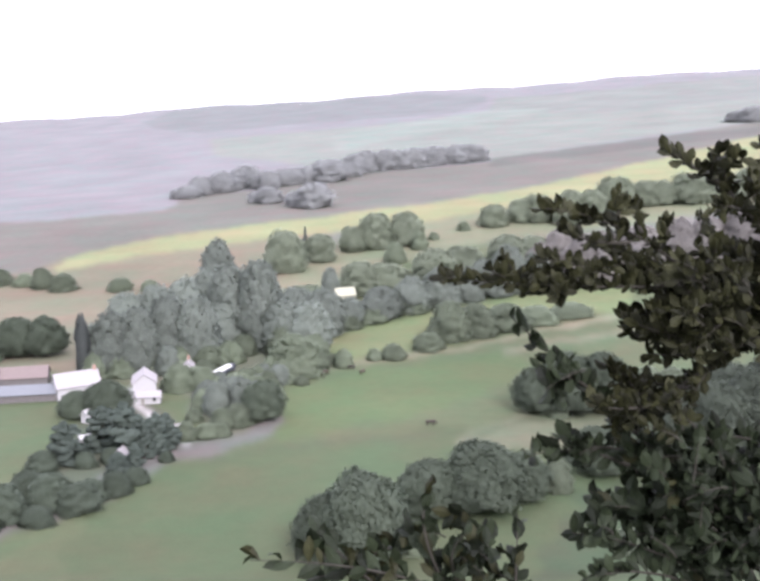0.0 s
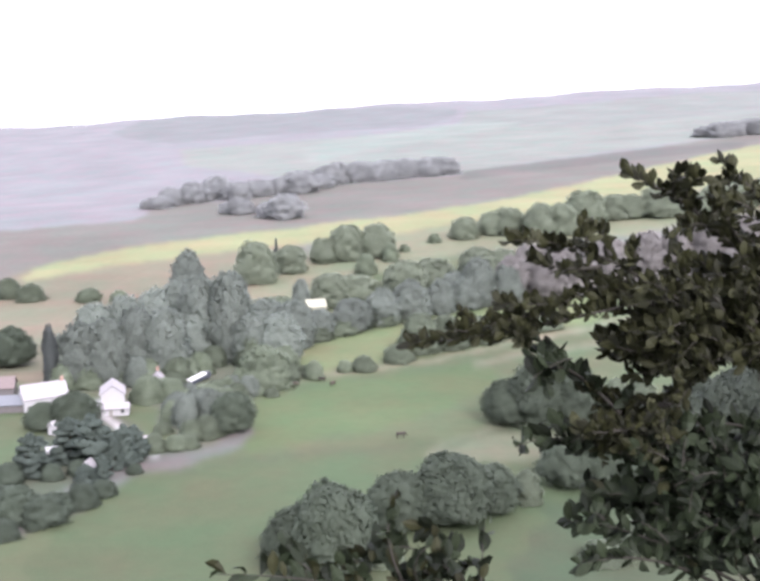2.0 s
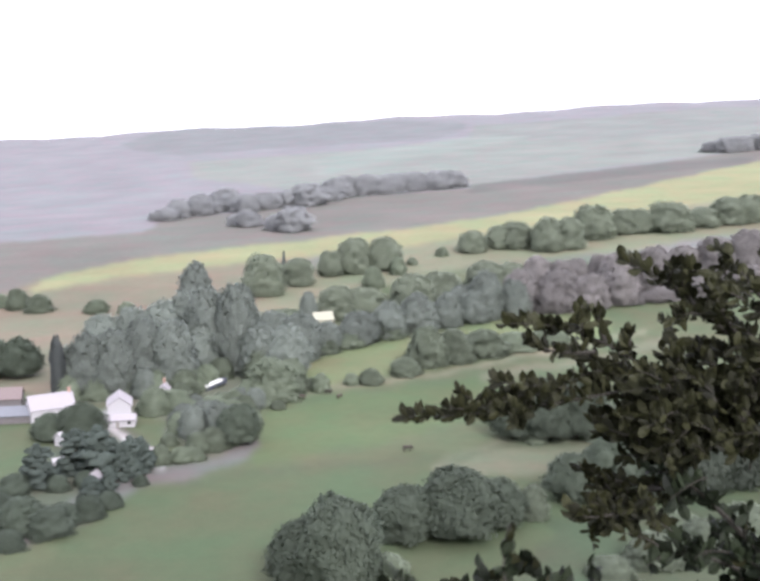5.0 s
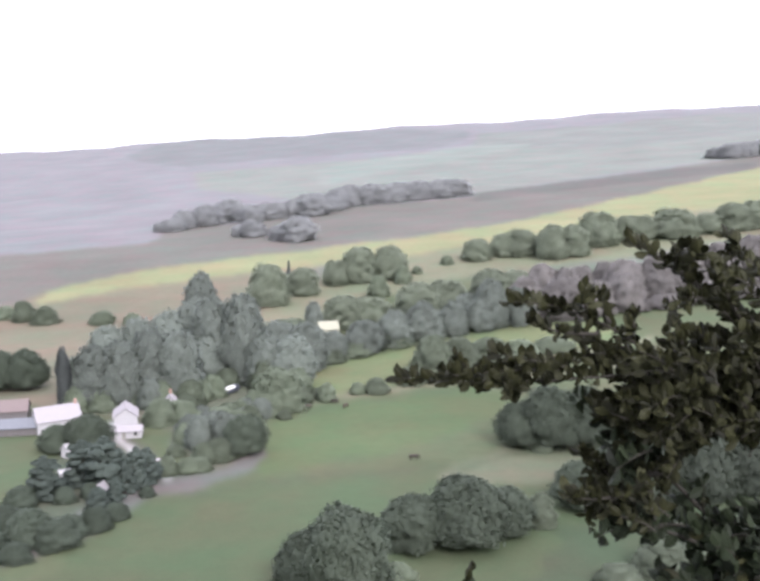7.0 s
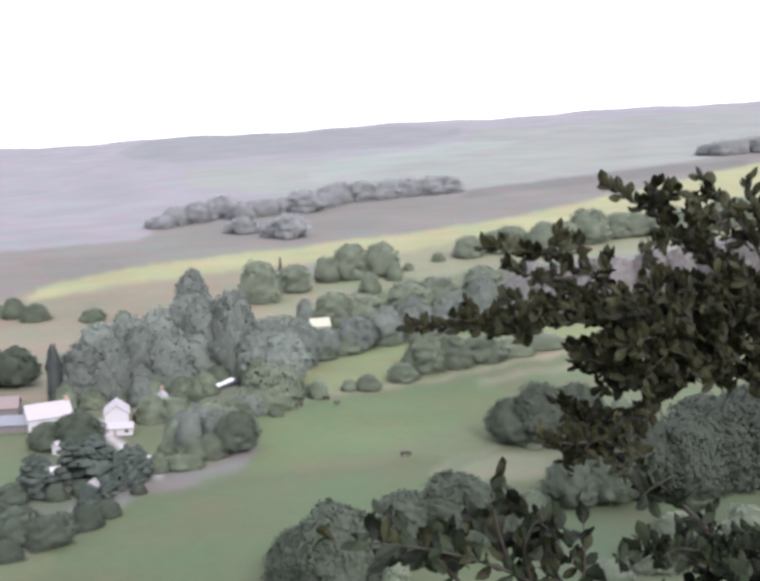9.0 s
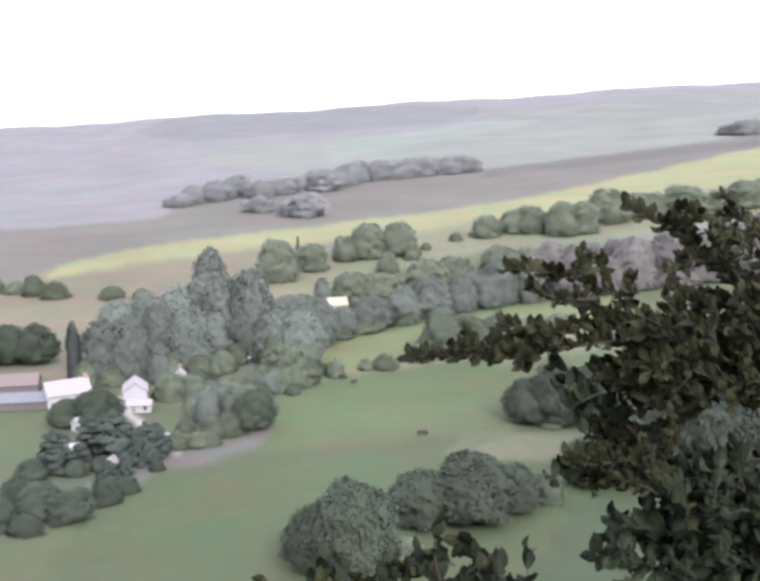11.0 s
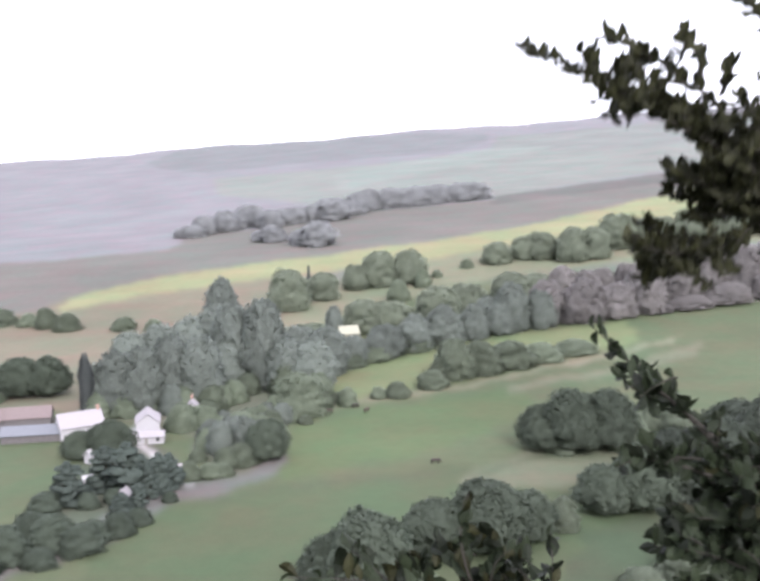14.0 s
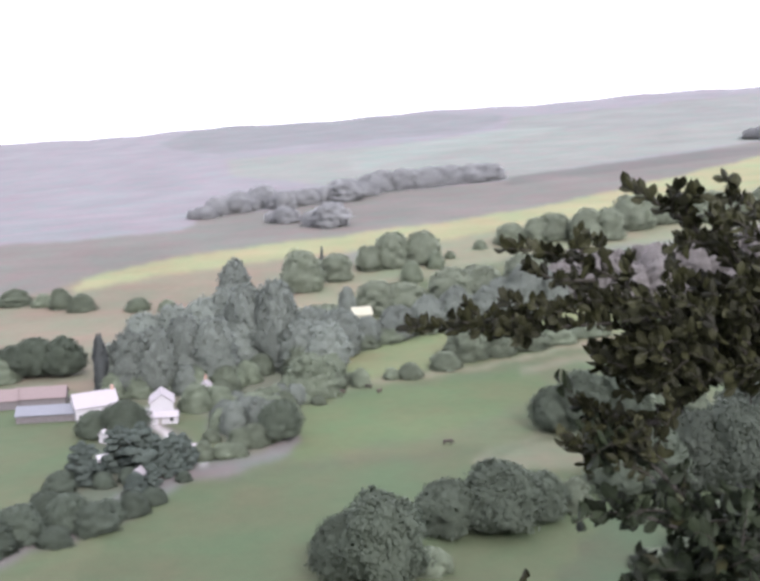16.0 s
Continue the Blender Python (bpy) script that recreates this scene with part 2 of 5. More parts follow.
field((0.096, 0.100, 0.070), (13, 272), (38, 285), (66, 293), (78, 288), (59, 262), (38, 252), (15, 259))
field((0.058, 0.066, 0.043), (-52, 252), (-37, 256), (-11, 263), (16, 271), (45, 285), (66, 293), (65, 290), (45, 281), (16, 268), (-11, 259), (-36, 253), (-51, 249))
field((0.052, 0.062, 0.04), (38, 222), (54, 227), (73, 233), (115, 246), (140, 246), (101, 174), (25, 174), (31, 194))
field((0.1, 0.1, 0.07), (39, 362), (60, 378), (92, 398), (130, 426), (124, 405), (89, 385), (58, 366), (38, 350))
field((0.13, 0.124, 0.09), (-46, 332), (-34, 338), (-24, 344), (-14, 347), (0, 357), (13, 364), (32, 377), (53, 394), (75, 408), (99, 424), (119, 437), (117, 429), (97, 416), (74, 400), (52, 386), (32, 370), (13, 358), (0, 351), (-14, 341), (-24, 338), (-33, 332), (-45, 326))
field((0.082, 0.078, 0.074), (88, 988), (162, 1032), (249, 1084), (338, 1121), (420, 1128), (387, 1040), (306, 1014), (225, 980), (148, 940), (82, 915))


def inside(x, y, outline):
    hit = np.zeros(x.shape, bool)
    for (ax, ay), (bx, by) in zip(outline, outline[1:] + outline[:1]):
        if ay != by:
            hit ^= ((ay > y) != (by > y)) & (x < (bx - ax) * (y - ay) / (by - ay) + ax)
    return hit


def build_land():
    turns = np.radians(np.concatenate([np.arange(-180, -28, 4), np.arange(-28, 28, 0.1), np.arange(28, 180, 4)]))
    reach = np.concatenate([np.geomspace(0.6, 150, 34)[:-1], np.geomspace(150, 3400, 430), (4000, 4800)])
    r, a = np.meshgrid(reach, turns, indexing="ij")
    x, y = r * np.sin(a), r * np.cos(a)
    z = ground(x, y)
    rough = np.sin(x * 0.021 + np.sin(y * 0.017) * 2) * np.sin(y * 0.026 + x * 0.008) * 0.5
    far = np.clip((r - 1800) / 600, 0, 1)
    z = z + rough * np.clip((r - 200) / 400, 0, 1) * np.clip((1100 - r) / 500, 0, 1) + far * (3.0 * np.sin(x * 0.011 + 1) + 1.2 * np.sin(x * 0.037))
    crop_haze = np.empty(x.shape + (4,))
    crop_haze[:] = (0.067, 0.079, 0.047, 1)
    # Beyond 560 m the base colour turns pale grey, painting in distance haze.
    far_haze = np.clip((r - 560) / 120, 0, 1)[..., None]
    crop_haze[..., :3] += far_haze * (np.array((0.135, 0.13, 0.14)) - crop_haze[..., :3])
    wx = x + 2.5 * np.sin(y * 0.11) + 1.5 * np.sin(y * 0.31 + x * 0.2)
    wy = y + 2.5 * np.sin(x * 0.09) + 1.5 * np.sin(x * 0.27 + 2)
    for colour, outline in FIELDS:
        crop_haze[inside(wx, wy, outline), :3] = colour
    for _ in range(3):  # fields run into one another over a metre or two
        crop_haze[1:-1] = (crop_haze[:-2] + crop_haze[2:] + 2 * crop_haze[1:-1]) / 4
        crop_haze[:, 40:-40] = (crop_haze[:, 39:-41] + crop_haze[:, 41:-39] + 2 * crop_haze[:, 40:-40]) / 4
    rows, cols = x.shape
    centre = rows * cols
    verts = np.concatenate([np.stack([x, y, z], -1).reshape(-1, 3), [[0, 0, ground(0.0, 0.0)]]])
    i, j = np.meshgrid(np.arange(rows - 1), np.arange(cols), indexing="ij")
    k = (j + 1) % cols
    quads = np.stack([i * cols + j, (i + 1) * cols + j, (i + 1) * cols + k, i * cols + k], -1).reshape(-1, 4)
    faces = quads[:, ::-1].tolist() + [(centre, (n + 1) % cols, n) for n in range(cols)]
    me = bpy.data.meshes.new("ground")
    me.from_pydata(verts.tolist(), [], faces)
    me.attributes.new("crop_haze", "FLOAT_COLOR", "POINT").data.foreach_set("color", np.concatenate([crop_haze.reshape(-1, 4), [[0.1, 0.12, 0.06, 1]]]).ravel())
    me.polygons.foreach_set("use_smooth", [True] * len(me.polygons))
    me.materials.append(ground_material())
    me.update()
    tagged(new("ground", me), "wide farmland valley of green and tan fields, far slopes painted pale for haze", "ground", kind="structure")


build_land()


# ---- trees and bushes ----
PROFILES = {  # half width of the crown at heights from its foot to its top
    "round": ((0.0, 0.12, 0.3, 0.5, 0.7, 0.85, 0.95, 1.0), (0.42, 0.46, 0.48, 0.46, 0.41, 0.33, 0.22, 0.09)),
    "raised": ((0.12, 0.2, 0.34, 0.5, 0.68, 0.83, 0.94, 1.0), (0.32, 0.43, 0.48, 0.49, 0.44, 0.35, 0.23, 0.1)),
    "low": ((0.0, 0.12, 0.3, 0.5, 0.7, 0.85, 0.95, 1.0), (0.51, 0.5, 0.48, 0.43, 0.36, 0.29, 0.21, 0.1)),
    "band": ((0.0, 0.2, 0.5, 0.75, 0.92, 1.0), (0.48, 0.5, 0.5, 0.43, 0.28, 0.1)),
    "cone": ((0.03, 0.15, 0.35, 0.6, 0.8, 1.0), (0.42, 0.46, 0.36, 0.22, 0.12, 0.01)),
    "column": ((0.02, 0.15, 0.4, 0.7, 0.9, 1.0), (0.38, 0.46, 0.5, 0.47, 0.38, 0.14)),
}


def crown_lumps(shape, rng):
    """Places, half widths, half heights of the lumps of foliage that make up a crown one wide and one high."""
    if shape == "tiered":  # drooping flat pads on spreading limbs, with gaps between them
        lumps = [(Vector((0, 0, 0.9)), 0.1, 0.1)]
        for k in range(30):
            h = 0.1 + 0.78 * k / 29
            a, reach = k * 2.4 + rng.uniform(-0.3, 0.3), (0.46 - 0.34 * h) * rng.uniform(0.35, 1.1)
            lumps.append((Vector((reach * math.cos(a), reach * math.sin(a), h - 0.16 * reach)), rng.uniform(0.12, 0.22) * (1.1 - 0.5 * h), rng.uniform(0.035, 0.065)))
        return lumps
    hs, ws = PROFILES[shape]
    lumps = []
    slim = 0.55 if shape in ("cone", "column") else 1
    for k in range(22):
        h = hs[0] + (1 - hs[0]) * (0.1 + 0.88 * (k + 0.5) / 22)
        r = rng.uniform(0.1, 0.24) * slim
        w = float(np.interp(h, hs, ws))
        a = k * 2.39996 + rng.uniform(-0.5, 0.5)
        reach = max(0.0, w - r * rng.uniform(0.85, 1.05))
        lumps.append((Vector((reach * math.cos(a), reach * math.sin(a), min(h, 1 - r * 0.8))), r, r * rng.uniform(0.75, 0.95)))
    return lumps


def crown_mesh(name, shape, seed, mat, fine=1.0):
    """A crown one wide and one high: an uneven core and overlapping lumps, covered with many small sprays of leaves."""
    rng = random.Random(seed)
    shift = Vector((seed * 3.7, seed * 1.3, 0))
    verts, faces, normals = [], [], []
    middle = Vector((0, 0, 0.3))

    def soft(p, n):
        return (n * 0.3 + (p - middle).normalized() * 0.6 + Vector((0, 0, 0.3))).normalized()

    ball = bmesh.new()
    bmesh.ops.create_icosphere(ball, subdivisions=2, radius=1)
    ball.verts.index_update()
    sphere = [v.co.normalized() for v in ball.verts]
    sides = [[v.index for v in f.verts] for f in ball.faces]
    ball.free()
    lumps = crown_lumps(shape, rng)
    for c, r, tall in lumps:
        base = len(verts)
        for n in sphere:
            q = 0.8 + 0.3 * noise.noise(n * 1.7 + c * 9 + shift)
            p = c + Vector((n.x * r, n.y * r, n.z * tall)) * q
            p.z = max(p.z, 0.0)
            verts.append(p)
            normals.append(soft(p, n))
        faces += [[base + i for i in f] for f in sides]

    def spray(p, n):
        t = (n * 0.8 + Vector((rng.gauss(0, 0.6), rng.gauss(0, 0.6), rng.gauss(0.1, 0.6)))).normalized()
        t = -t if t.dot(soft(p, n)) < 0 else t
        s = t.cross(Vector((rng.gauss(0, 1), rng.gauss(0, 1), rng.gauss(0, 1)))).normalized()
        u = t.cross(s)
        w, l = fine * rng.uniform(0.012, 0.028), fine * rng.uniform(0.014, 0.034)
        base = len(verts)
        for q in (-s * w - u * l * 0.3, s * w * 0.6 - u * l, s * w + u * l * 0.4, -s * w * 0.3 + u * l):
            verts.append(p + q)
            normals.append(soft(p, n))
        faces.append([base, base + 1, base + 2, base + 3])

    for c, r, tall in lumps:
        for k in range(int((90 + (1500 if shape == "tiered" else 700) * r) / fine)):
            n = Vector((rng.gauss(0, 1), rng.gauss(0, 1), rng.gauss(0.3, 1))).normalized()
            p = c + Vector((n.x * r, n.y * r, n.z * tall)) * (rng.uniform(0.88, 1.1) if rng.random() < 0.85 else rng.uniform(1.1, 1.3))
            if p.z > 0.01:
                spray(p, n)
    if shape != "tiered":
        hs, ws = PROFILES[shape]

        def skin(h, a, inset):
            """A point of the crown's uneven outer form."""
            d = Vector((math.cos(a), math.sin(a), 2.2 * h))
            swell = 0.95 + 0.34 * noise.noise(d * 1.2 + shift) + 0.26 * noise.noise(d * 2.7 + shift)
            w = float(np.interp(h, hs, ws)) * swell * inset
            return Vector((w * d.x, w * d.y, hs[0] + (h * (0.95 + 0.2 * noise.noise(Vector((d.x, d.y, 0)) * 1.6 - shift)) - hs[0]) * (0.94 + 0.06 * inset)))

        levels, turns = 11, 22
        base = len(verts)
        for i in range(levels):
            h = hs[0] + (1 - hs[0]) * i / (levels - 1)
            for j in range(turns):
                p = skin(h, 2 * math.pi * j / turns, 0.88)
                n = Vector((p.x, p.y, (h - 0.35) * 0.6)).normalized()
                verts.append(p)
                normals.append(soft(p, n))
        for i in range(levels - 1):
            for j in range(turns):
                k = (j + 1) % turns
                faces.append([base + i * turns + j, base + i * turns + k, base + (i + 1) * turns + k, base + (i + 1) * turns + j])
        faces.append([base + (levels - 1) * turns + j for j in range(turns)])
        faces.append([base + j for j in range(turns)][::-1])
        for k in range(int(5200 / fine ** 1.5)):
            h = hs[0] + (1 - hs[0]) * rng.random() ** 0.85
            a = rng.uniform(0, 2 * math.pi)
            p = skin(h, a, rng.uniform(0.92, 1.05) if rng.random() < 0.8 else rng.uniform(1.05, 1.18))
            spray(p, Vector((p.x, p.y, (h - 0.35) * 0.6)).normalized())
    me = bpy.data.meshes.new(name)
    me.from_pydata([tuple(v) for v in verts], [], faces)
    me.polygons.foreach_set("use_smooth", [True] * len(me.polygons))
    me.normals_split_custom_set_from_vertices([tuple(n) for n in normals])
    me.materials.append(mat)
    return me


def trunk_mesh(seed, top):
    rng = random.Random(seed)
    bm = bmesh.new()
    lean = rng.uniform(-0.03, 0.03)
    tube(bm, [(0, 0, -0.03), (lean * 0.3, 0, top * 0.3), (lean, 0.01, top * 0.65), (lean * 1.5, 0, top)], 0.036, 0.012, 8)
    for k in range(6):
        a, h = k * 1.1 + rng.uniform(0, 0.5), top * rng.uniform(0.35, 0.75)
        reach = rng.uniform(0.16, 0.3)
        tube(bm, [(lean, 0, h), (lean + reach * 0.5 * math.cos(a), reach * 0.5 * math.sin(a), h + 0.08), (lean + reach * math.cos(a), reach * math.sin(a), h + 0.2)], 0.014, 0.004, 5)
    me = bpy.data.meshes.new("trunk")
    bm.to_mesh(me)
    bm.free()
    me.materials.append(BARK)
    return me


KINDS = {
    "oak_tree": ("raised", 5, "broad round-crowned oak tree in full dull green leaf", "tree", "field trees"),
    "willow_tree": ("round", 7, "tall grey-green broadleaf tree in dense woodland, leaf colour paled for haze", "tree", "woodland trees"),
    "ash_tree": ("round", 6, "green round-crowned ash tree in a field row, painted paler for haze", "tree", "field row trees"),
    "fir_tree": ("cone", 2, "tall dark pointed fir tree", "tree", "woodland trees"),
    "poplar_tree": ("column", 1, "narrow dark columnar poplar beside the farm", "tree", ""),
    "hazel_tree": ("round", 4, "purple-grey tree in a thicket, leaves painted paler for haze", "tree", "thicket trees"),
    "yew_tree": ("tiered", 5, "dark loose-limbed evergreen tree beside the farmhouses", "tree", "farm trees"),
    "bush": ("low", 5, "low rounded scrubby green bush in the field, leaf colour lightened for haze", "bush", "field bushes"),
    "beech_tree": ("round", 4, "broad dark green beech tree at the edge of the meadow", "tree", "meadow edge trees"),
    "holly_bush": ("low", 4, "dark rounded bush in a hedge below the farm", "bush", "hedge bushes"),
    "copse_tree": ("band", 4, "tree of a distant copse, leaves painted pale grey for haze", "tree", "distant copse trees"),
}
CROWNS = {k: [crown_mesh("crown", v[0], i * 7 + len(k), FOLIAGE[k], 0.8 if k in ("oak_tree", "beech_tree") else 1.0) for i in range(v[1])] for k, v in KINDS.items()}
TRUNKS = [trunk_mesh(i, 0.72) for i in range(3)]
planted = []


def plant(kind, x, y, wide, high):
    """A tree or bush of that width and height, standing on the land."""
    shape, count, label, category, group = KINDS[kind]
    n = len(planted)
    planted.append(kind)
    thing = new(kind)
    thing.matrix_basis = Matrix.LocRotScale((x, y, float(ground(x, y)) - 0.2), Euler((0, 0, n * 2.1)), (wide, wide, high))
    if shape != "low":
        o = new("trunk", TRUNKS[n % 3])
        o.parent = thing
    o = new("crown", CROWNS[kind][n % count])
    o.parent = thing
    tagged(thing, label, category, group)


plant("oak_tree", -8.0, 185.2, 17.6, 18.1)
plant("oak_tree", -15.1, 187.3, 13.0, 13.3)
plant("oak_tree", 5.5, 211.3, 14.7, 12.0)
plant("oak_tree", 18.0, 214.5, 20.3, 14.8)
plant("oak_tree", 27.0, 219.0, 13.1, 11.3)
plant("bush", 36.1, 225.3, 7.7, 7.4)
plant("bush", 1.6, 190.8, 8.5, 4.9)
plant("bush", -3.8, 188.4, 7.3, 3.9)

plant("oak_tree", 39.6, 287.1, 13.5, 13.0)
plant("oak_tree", 48.1, 285.7, 18.2, 17.9)
plant("oak_tree", 58.9, 288.0, 17.5, 17.2)
plant("bush", 68.0, 292.9, 9.7, 9.1)

plant("oak_tree", 47.9, 234.9, 14.3, 11.9)
plant("oak_tree", 57.6, 236.8, 15.7, 16.5)
plant("beech_tree", 67.4, 243.0, 17.5, 18.3)
plant("beech_tree", 79.0, 244.7, 20.3, 20.2)
plant("beech_tree", 91.5, 251.9, 20.9, 21.4)
plant("beech_tree", 101.7, 251.9, 22.3, 24.6)
plant("beech_tree", 108.6, 250.2, 20.8, 27.1)
plant("bush", 77.3, 307.3, 10.2, 7.9)
plant("bush", 84.1, 304.0, 11.8, 8.1)
plant("beech_tree", 90.8, 269.9, 19.4, 18.1)
plant("beech_tree", 104.7, 274.2, 21.3, 19.8)

plant("bush", 18.2, 380.2, 16.8, 14.7)
plant("bush", 29.1, 387.8, 17.2, 12.4)
plant("bush", 42.6, 397.2, 19.8, 9.8)
plant("bush", 55.8, 407.3, 18.0, 6.7)
plant("bush", 71.8, 418.4, 18.5, 5.2)
plant("bush", 9.8, 364.9, 12.1, 6.4)
plant("bush", -3.3, 352.4, 8.8, 5.3)
plant("bush", -10.3, 351.0, 5.8, 4.0)
plant("bush", -20.8, 341.6, 6.5, 6.3)
plant("bush", -24.9, 346.1, 4.9, 3.7)
plant("bush", -37.5, 334.2, 20.4, 13.1)
plant("bush", -31.1, 337.9, 11.2, 7.0)
plant("bush", -41.9, 336.2, 8.2, 8.0)

plant("poplar_tree", -110.4, 332.9, 4.6, 22.0)

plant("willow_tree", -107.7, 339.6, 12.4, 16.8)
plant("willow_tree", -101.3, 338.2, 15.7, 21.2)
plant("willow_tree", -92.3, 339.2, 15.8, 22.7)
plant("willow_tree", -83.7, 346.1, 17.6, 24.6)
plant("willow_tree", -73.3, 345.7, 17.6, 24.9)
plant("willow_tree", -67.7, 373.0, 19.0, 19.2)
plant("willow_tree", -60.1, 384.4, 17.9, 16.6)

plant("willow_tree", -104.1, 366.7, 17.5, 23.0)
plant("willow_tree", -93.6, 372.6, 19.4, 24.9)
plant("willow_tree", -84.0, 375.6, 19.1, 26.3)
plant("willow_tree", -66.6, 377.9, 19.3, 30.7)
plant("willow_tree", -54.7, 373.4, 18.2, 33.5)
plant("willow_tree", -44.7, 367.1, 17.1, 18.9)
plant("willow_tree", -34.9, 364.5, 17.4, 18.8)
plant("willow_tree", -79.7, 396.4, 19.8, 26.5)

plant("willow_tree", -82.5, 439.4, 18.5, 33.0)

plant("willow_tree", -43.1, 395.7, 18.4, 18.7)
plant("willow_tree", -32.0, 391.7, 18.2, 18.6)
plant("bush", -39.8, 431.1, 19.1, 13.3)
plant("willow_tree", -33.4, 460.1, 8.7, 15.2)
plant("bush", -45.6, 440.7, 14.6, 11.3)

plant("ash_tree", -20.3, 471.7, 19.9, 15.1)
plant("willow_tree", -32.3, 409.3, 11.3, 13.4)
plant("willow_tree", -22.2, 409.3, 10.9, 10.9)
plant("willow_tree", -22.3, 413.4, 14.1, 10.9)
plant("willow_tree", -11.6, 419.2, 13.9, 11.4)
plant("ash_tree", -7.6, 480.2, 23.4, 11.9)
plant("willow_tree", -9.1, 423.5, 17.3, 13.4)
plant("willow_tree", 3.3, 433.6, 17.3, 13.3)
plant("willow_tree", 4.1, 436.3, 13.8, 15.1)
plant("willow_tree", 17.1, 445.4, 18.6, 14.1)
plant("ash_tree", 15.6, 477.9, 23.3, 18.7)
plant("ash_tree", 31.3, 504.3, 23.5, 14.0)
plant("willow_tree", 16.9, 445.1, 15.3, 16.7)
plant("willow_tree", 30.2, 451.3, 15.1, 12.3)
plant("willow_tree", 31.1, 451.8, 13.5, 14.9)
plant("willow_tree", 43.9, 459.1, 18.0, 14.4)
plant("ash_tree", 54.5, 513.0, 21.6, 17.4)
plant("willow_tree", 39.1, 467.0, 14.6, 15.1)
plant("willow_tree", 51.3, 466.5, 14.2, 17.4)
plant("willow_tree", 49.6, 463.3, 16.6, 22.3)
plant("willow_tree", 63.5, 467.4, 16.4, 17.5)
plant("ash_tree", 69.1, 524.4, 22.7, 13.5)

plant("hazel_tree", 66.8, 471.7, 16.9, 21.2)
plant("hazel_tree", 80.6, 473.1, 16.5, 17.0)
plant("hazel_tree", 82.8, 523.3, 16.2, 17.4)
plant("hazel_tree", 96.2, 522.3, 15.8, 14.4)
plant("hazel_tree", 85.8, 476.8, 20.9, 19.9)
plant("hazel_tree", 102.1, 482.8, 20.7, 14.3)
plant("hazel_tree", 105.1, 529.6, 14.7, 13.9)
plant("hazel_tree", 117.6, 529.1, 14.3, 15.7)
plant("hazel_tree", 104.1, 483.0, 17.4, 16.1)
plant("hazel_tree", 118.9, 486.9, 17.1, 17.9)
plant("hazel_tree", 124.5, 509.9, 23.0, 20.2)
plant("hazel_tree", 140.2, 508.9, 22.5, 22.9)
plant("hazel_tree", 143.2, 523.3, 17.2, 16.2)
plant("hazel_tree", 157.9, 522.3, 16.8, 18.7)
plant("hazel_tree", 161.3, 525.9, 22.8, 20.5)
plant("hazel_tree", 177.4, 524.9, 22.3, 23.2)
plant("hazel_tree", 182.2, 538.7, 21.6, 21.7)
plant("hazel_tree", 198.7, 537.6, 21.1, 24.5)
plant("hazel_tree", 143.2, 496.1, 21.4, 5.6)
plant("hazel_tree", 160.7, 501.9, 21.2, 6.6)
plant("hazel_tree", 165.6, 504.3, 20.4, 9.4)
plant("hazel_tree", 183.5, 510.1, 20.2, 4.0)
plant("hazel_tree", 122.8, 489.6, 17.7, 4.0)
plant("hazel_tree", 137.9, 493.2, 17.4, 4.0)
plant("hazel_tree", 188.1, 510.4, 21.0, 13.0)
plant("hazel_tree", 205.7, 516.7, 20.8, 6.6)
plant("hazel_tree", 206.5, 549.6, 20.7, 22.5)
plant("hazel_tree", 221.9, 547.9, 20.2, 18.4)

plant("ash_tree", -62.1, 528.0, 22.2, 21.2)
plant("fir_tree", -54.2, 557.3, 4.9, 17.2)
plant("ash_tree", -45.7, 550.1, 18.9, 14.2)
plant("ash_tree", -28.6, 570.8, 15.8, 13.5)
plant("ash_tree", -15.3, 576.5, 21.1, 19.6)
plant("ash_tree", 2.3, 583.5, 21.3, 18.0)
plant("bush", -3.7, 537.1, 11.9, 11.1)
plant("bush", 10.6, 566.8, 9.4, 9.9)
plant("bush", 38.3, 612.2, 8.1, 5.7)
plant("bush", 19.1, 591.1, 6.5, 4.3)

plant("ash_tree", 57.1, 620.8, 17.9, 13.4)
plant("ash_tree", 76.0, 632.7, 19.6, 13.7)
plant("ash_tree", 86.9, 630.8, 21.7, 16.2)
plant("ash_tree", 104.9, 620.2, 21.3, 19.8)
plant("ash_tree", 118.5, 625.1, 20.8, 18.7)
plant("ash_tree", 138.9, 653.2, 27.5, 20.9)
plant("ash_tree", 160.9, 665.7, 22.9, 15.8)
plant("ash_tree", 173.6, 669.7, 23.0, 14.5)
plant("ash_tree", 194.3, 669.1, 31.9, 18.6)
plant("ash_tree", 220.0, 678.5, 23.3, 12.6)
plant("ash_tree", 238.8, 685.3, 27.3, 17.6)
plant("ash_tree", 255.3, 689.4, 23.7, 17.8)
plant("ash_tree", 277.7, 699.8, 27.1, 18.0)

plant("oak_tree", -153.2, 363.8, 16.1, 12.4)
plant("oak_tree", -145.6, 365.3, 17.4, 15.0)
plant("oak_tree", -135.6, 366.4, 16.6, 14.7)
plant("bush", -157.9, 357.7, 15.8, 9.2)

plant("bush", -187.1, 506.9, 11.8, 10.4)
plant("bush", -173.2, 499.8, 13.8, 8.8)
plant("bush", -142.5, 494.4, 12.6, 6.6)
plant("bush", -126.9, 492.4, 9.3, 5.6)
plant("bush", -199.1, 515.0, 11.4, 6.4)
plant("bush", -216.9, 521.2, 17.3, 8.1)

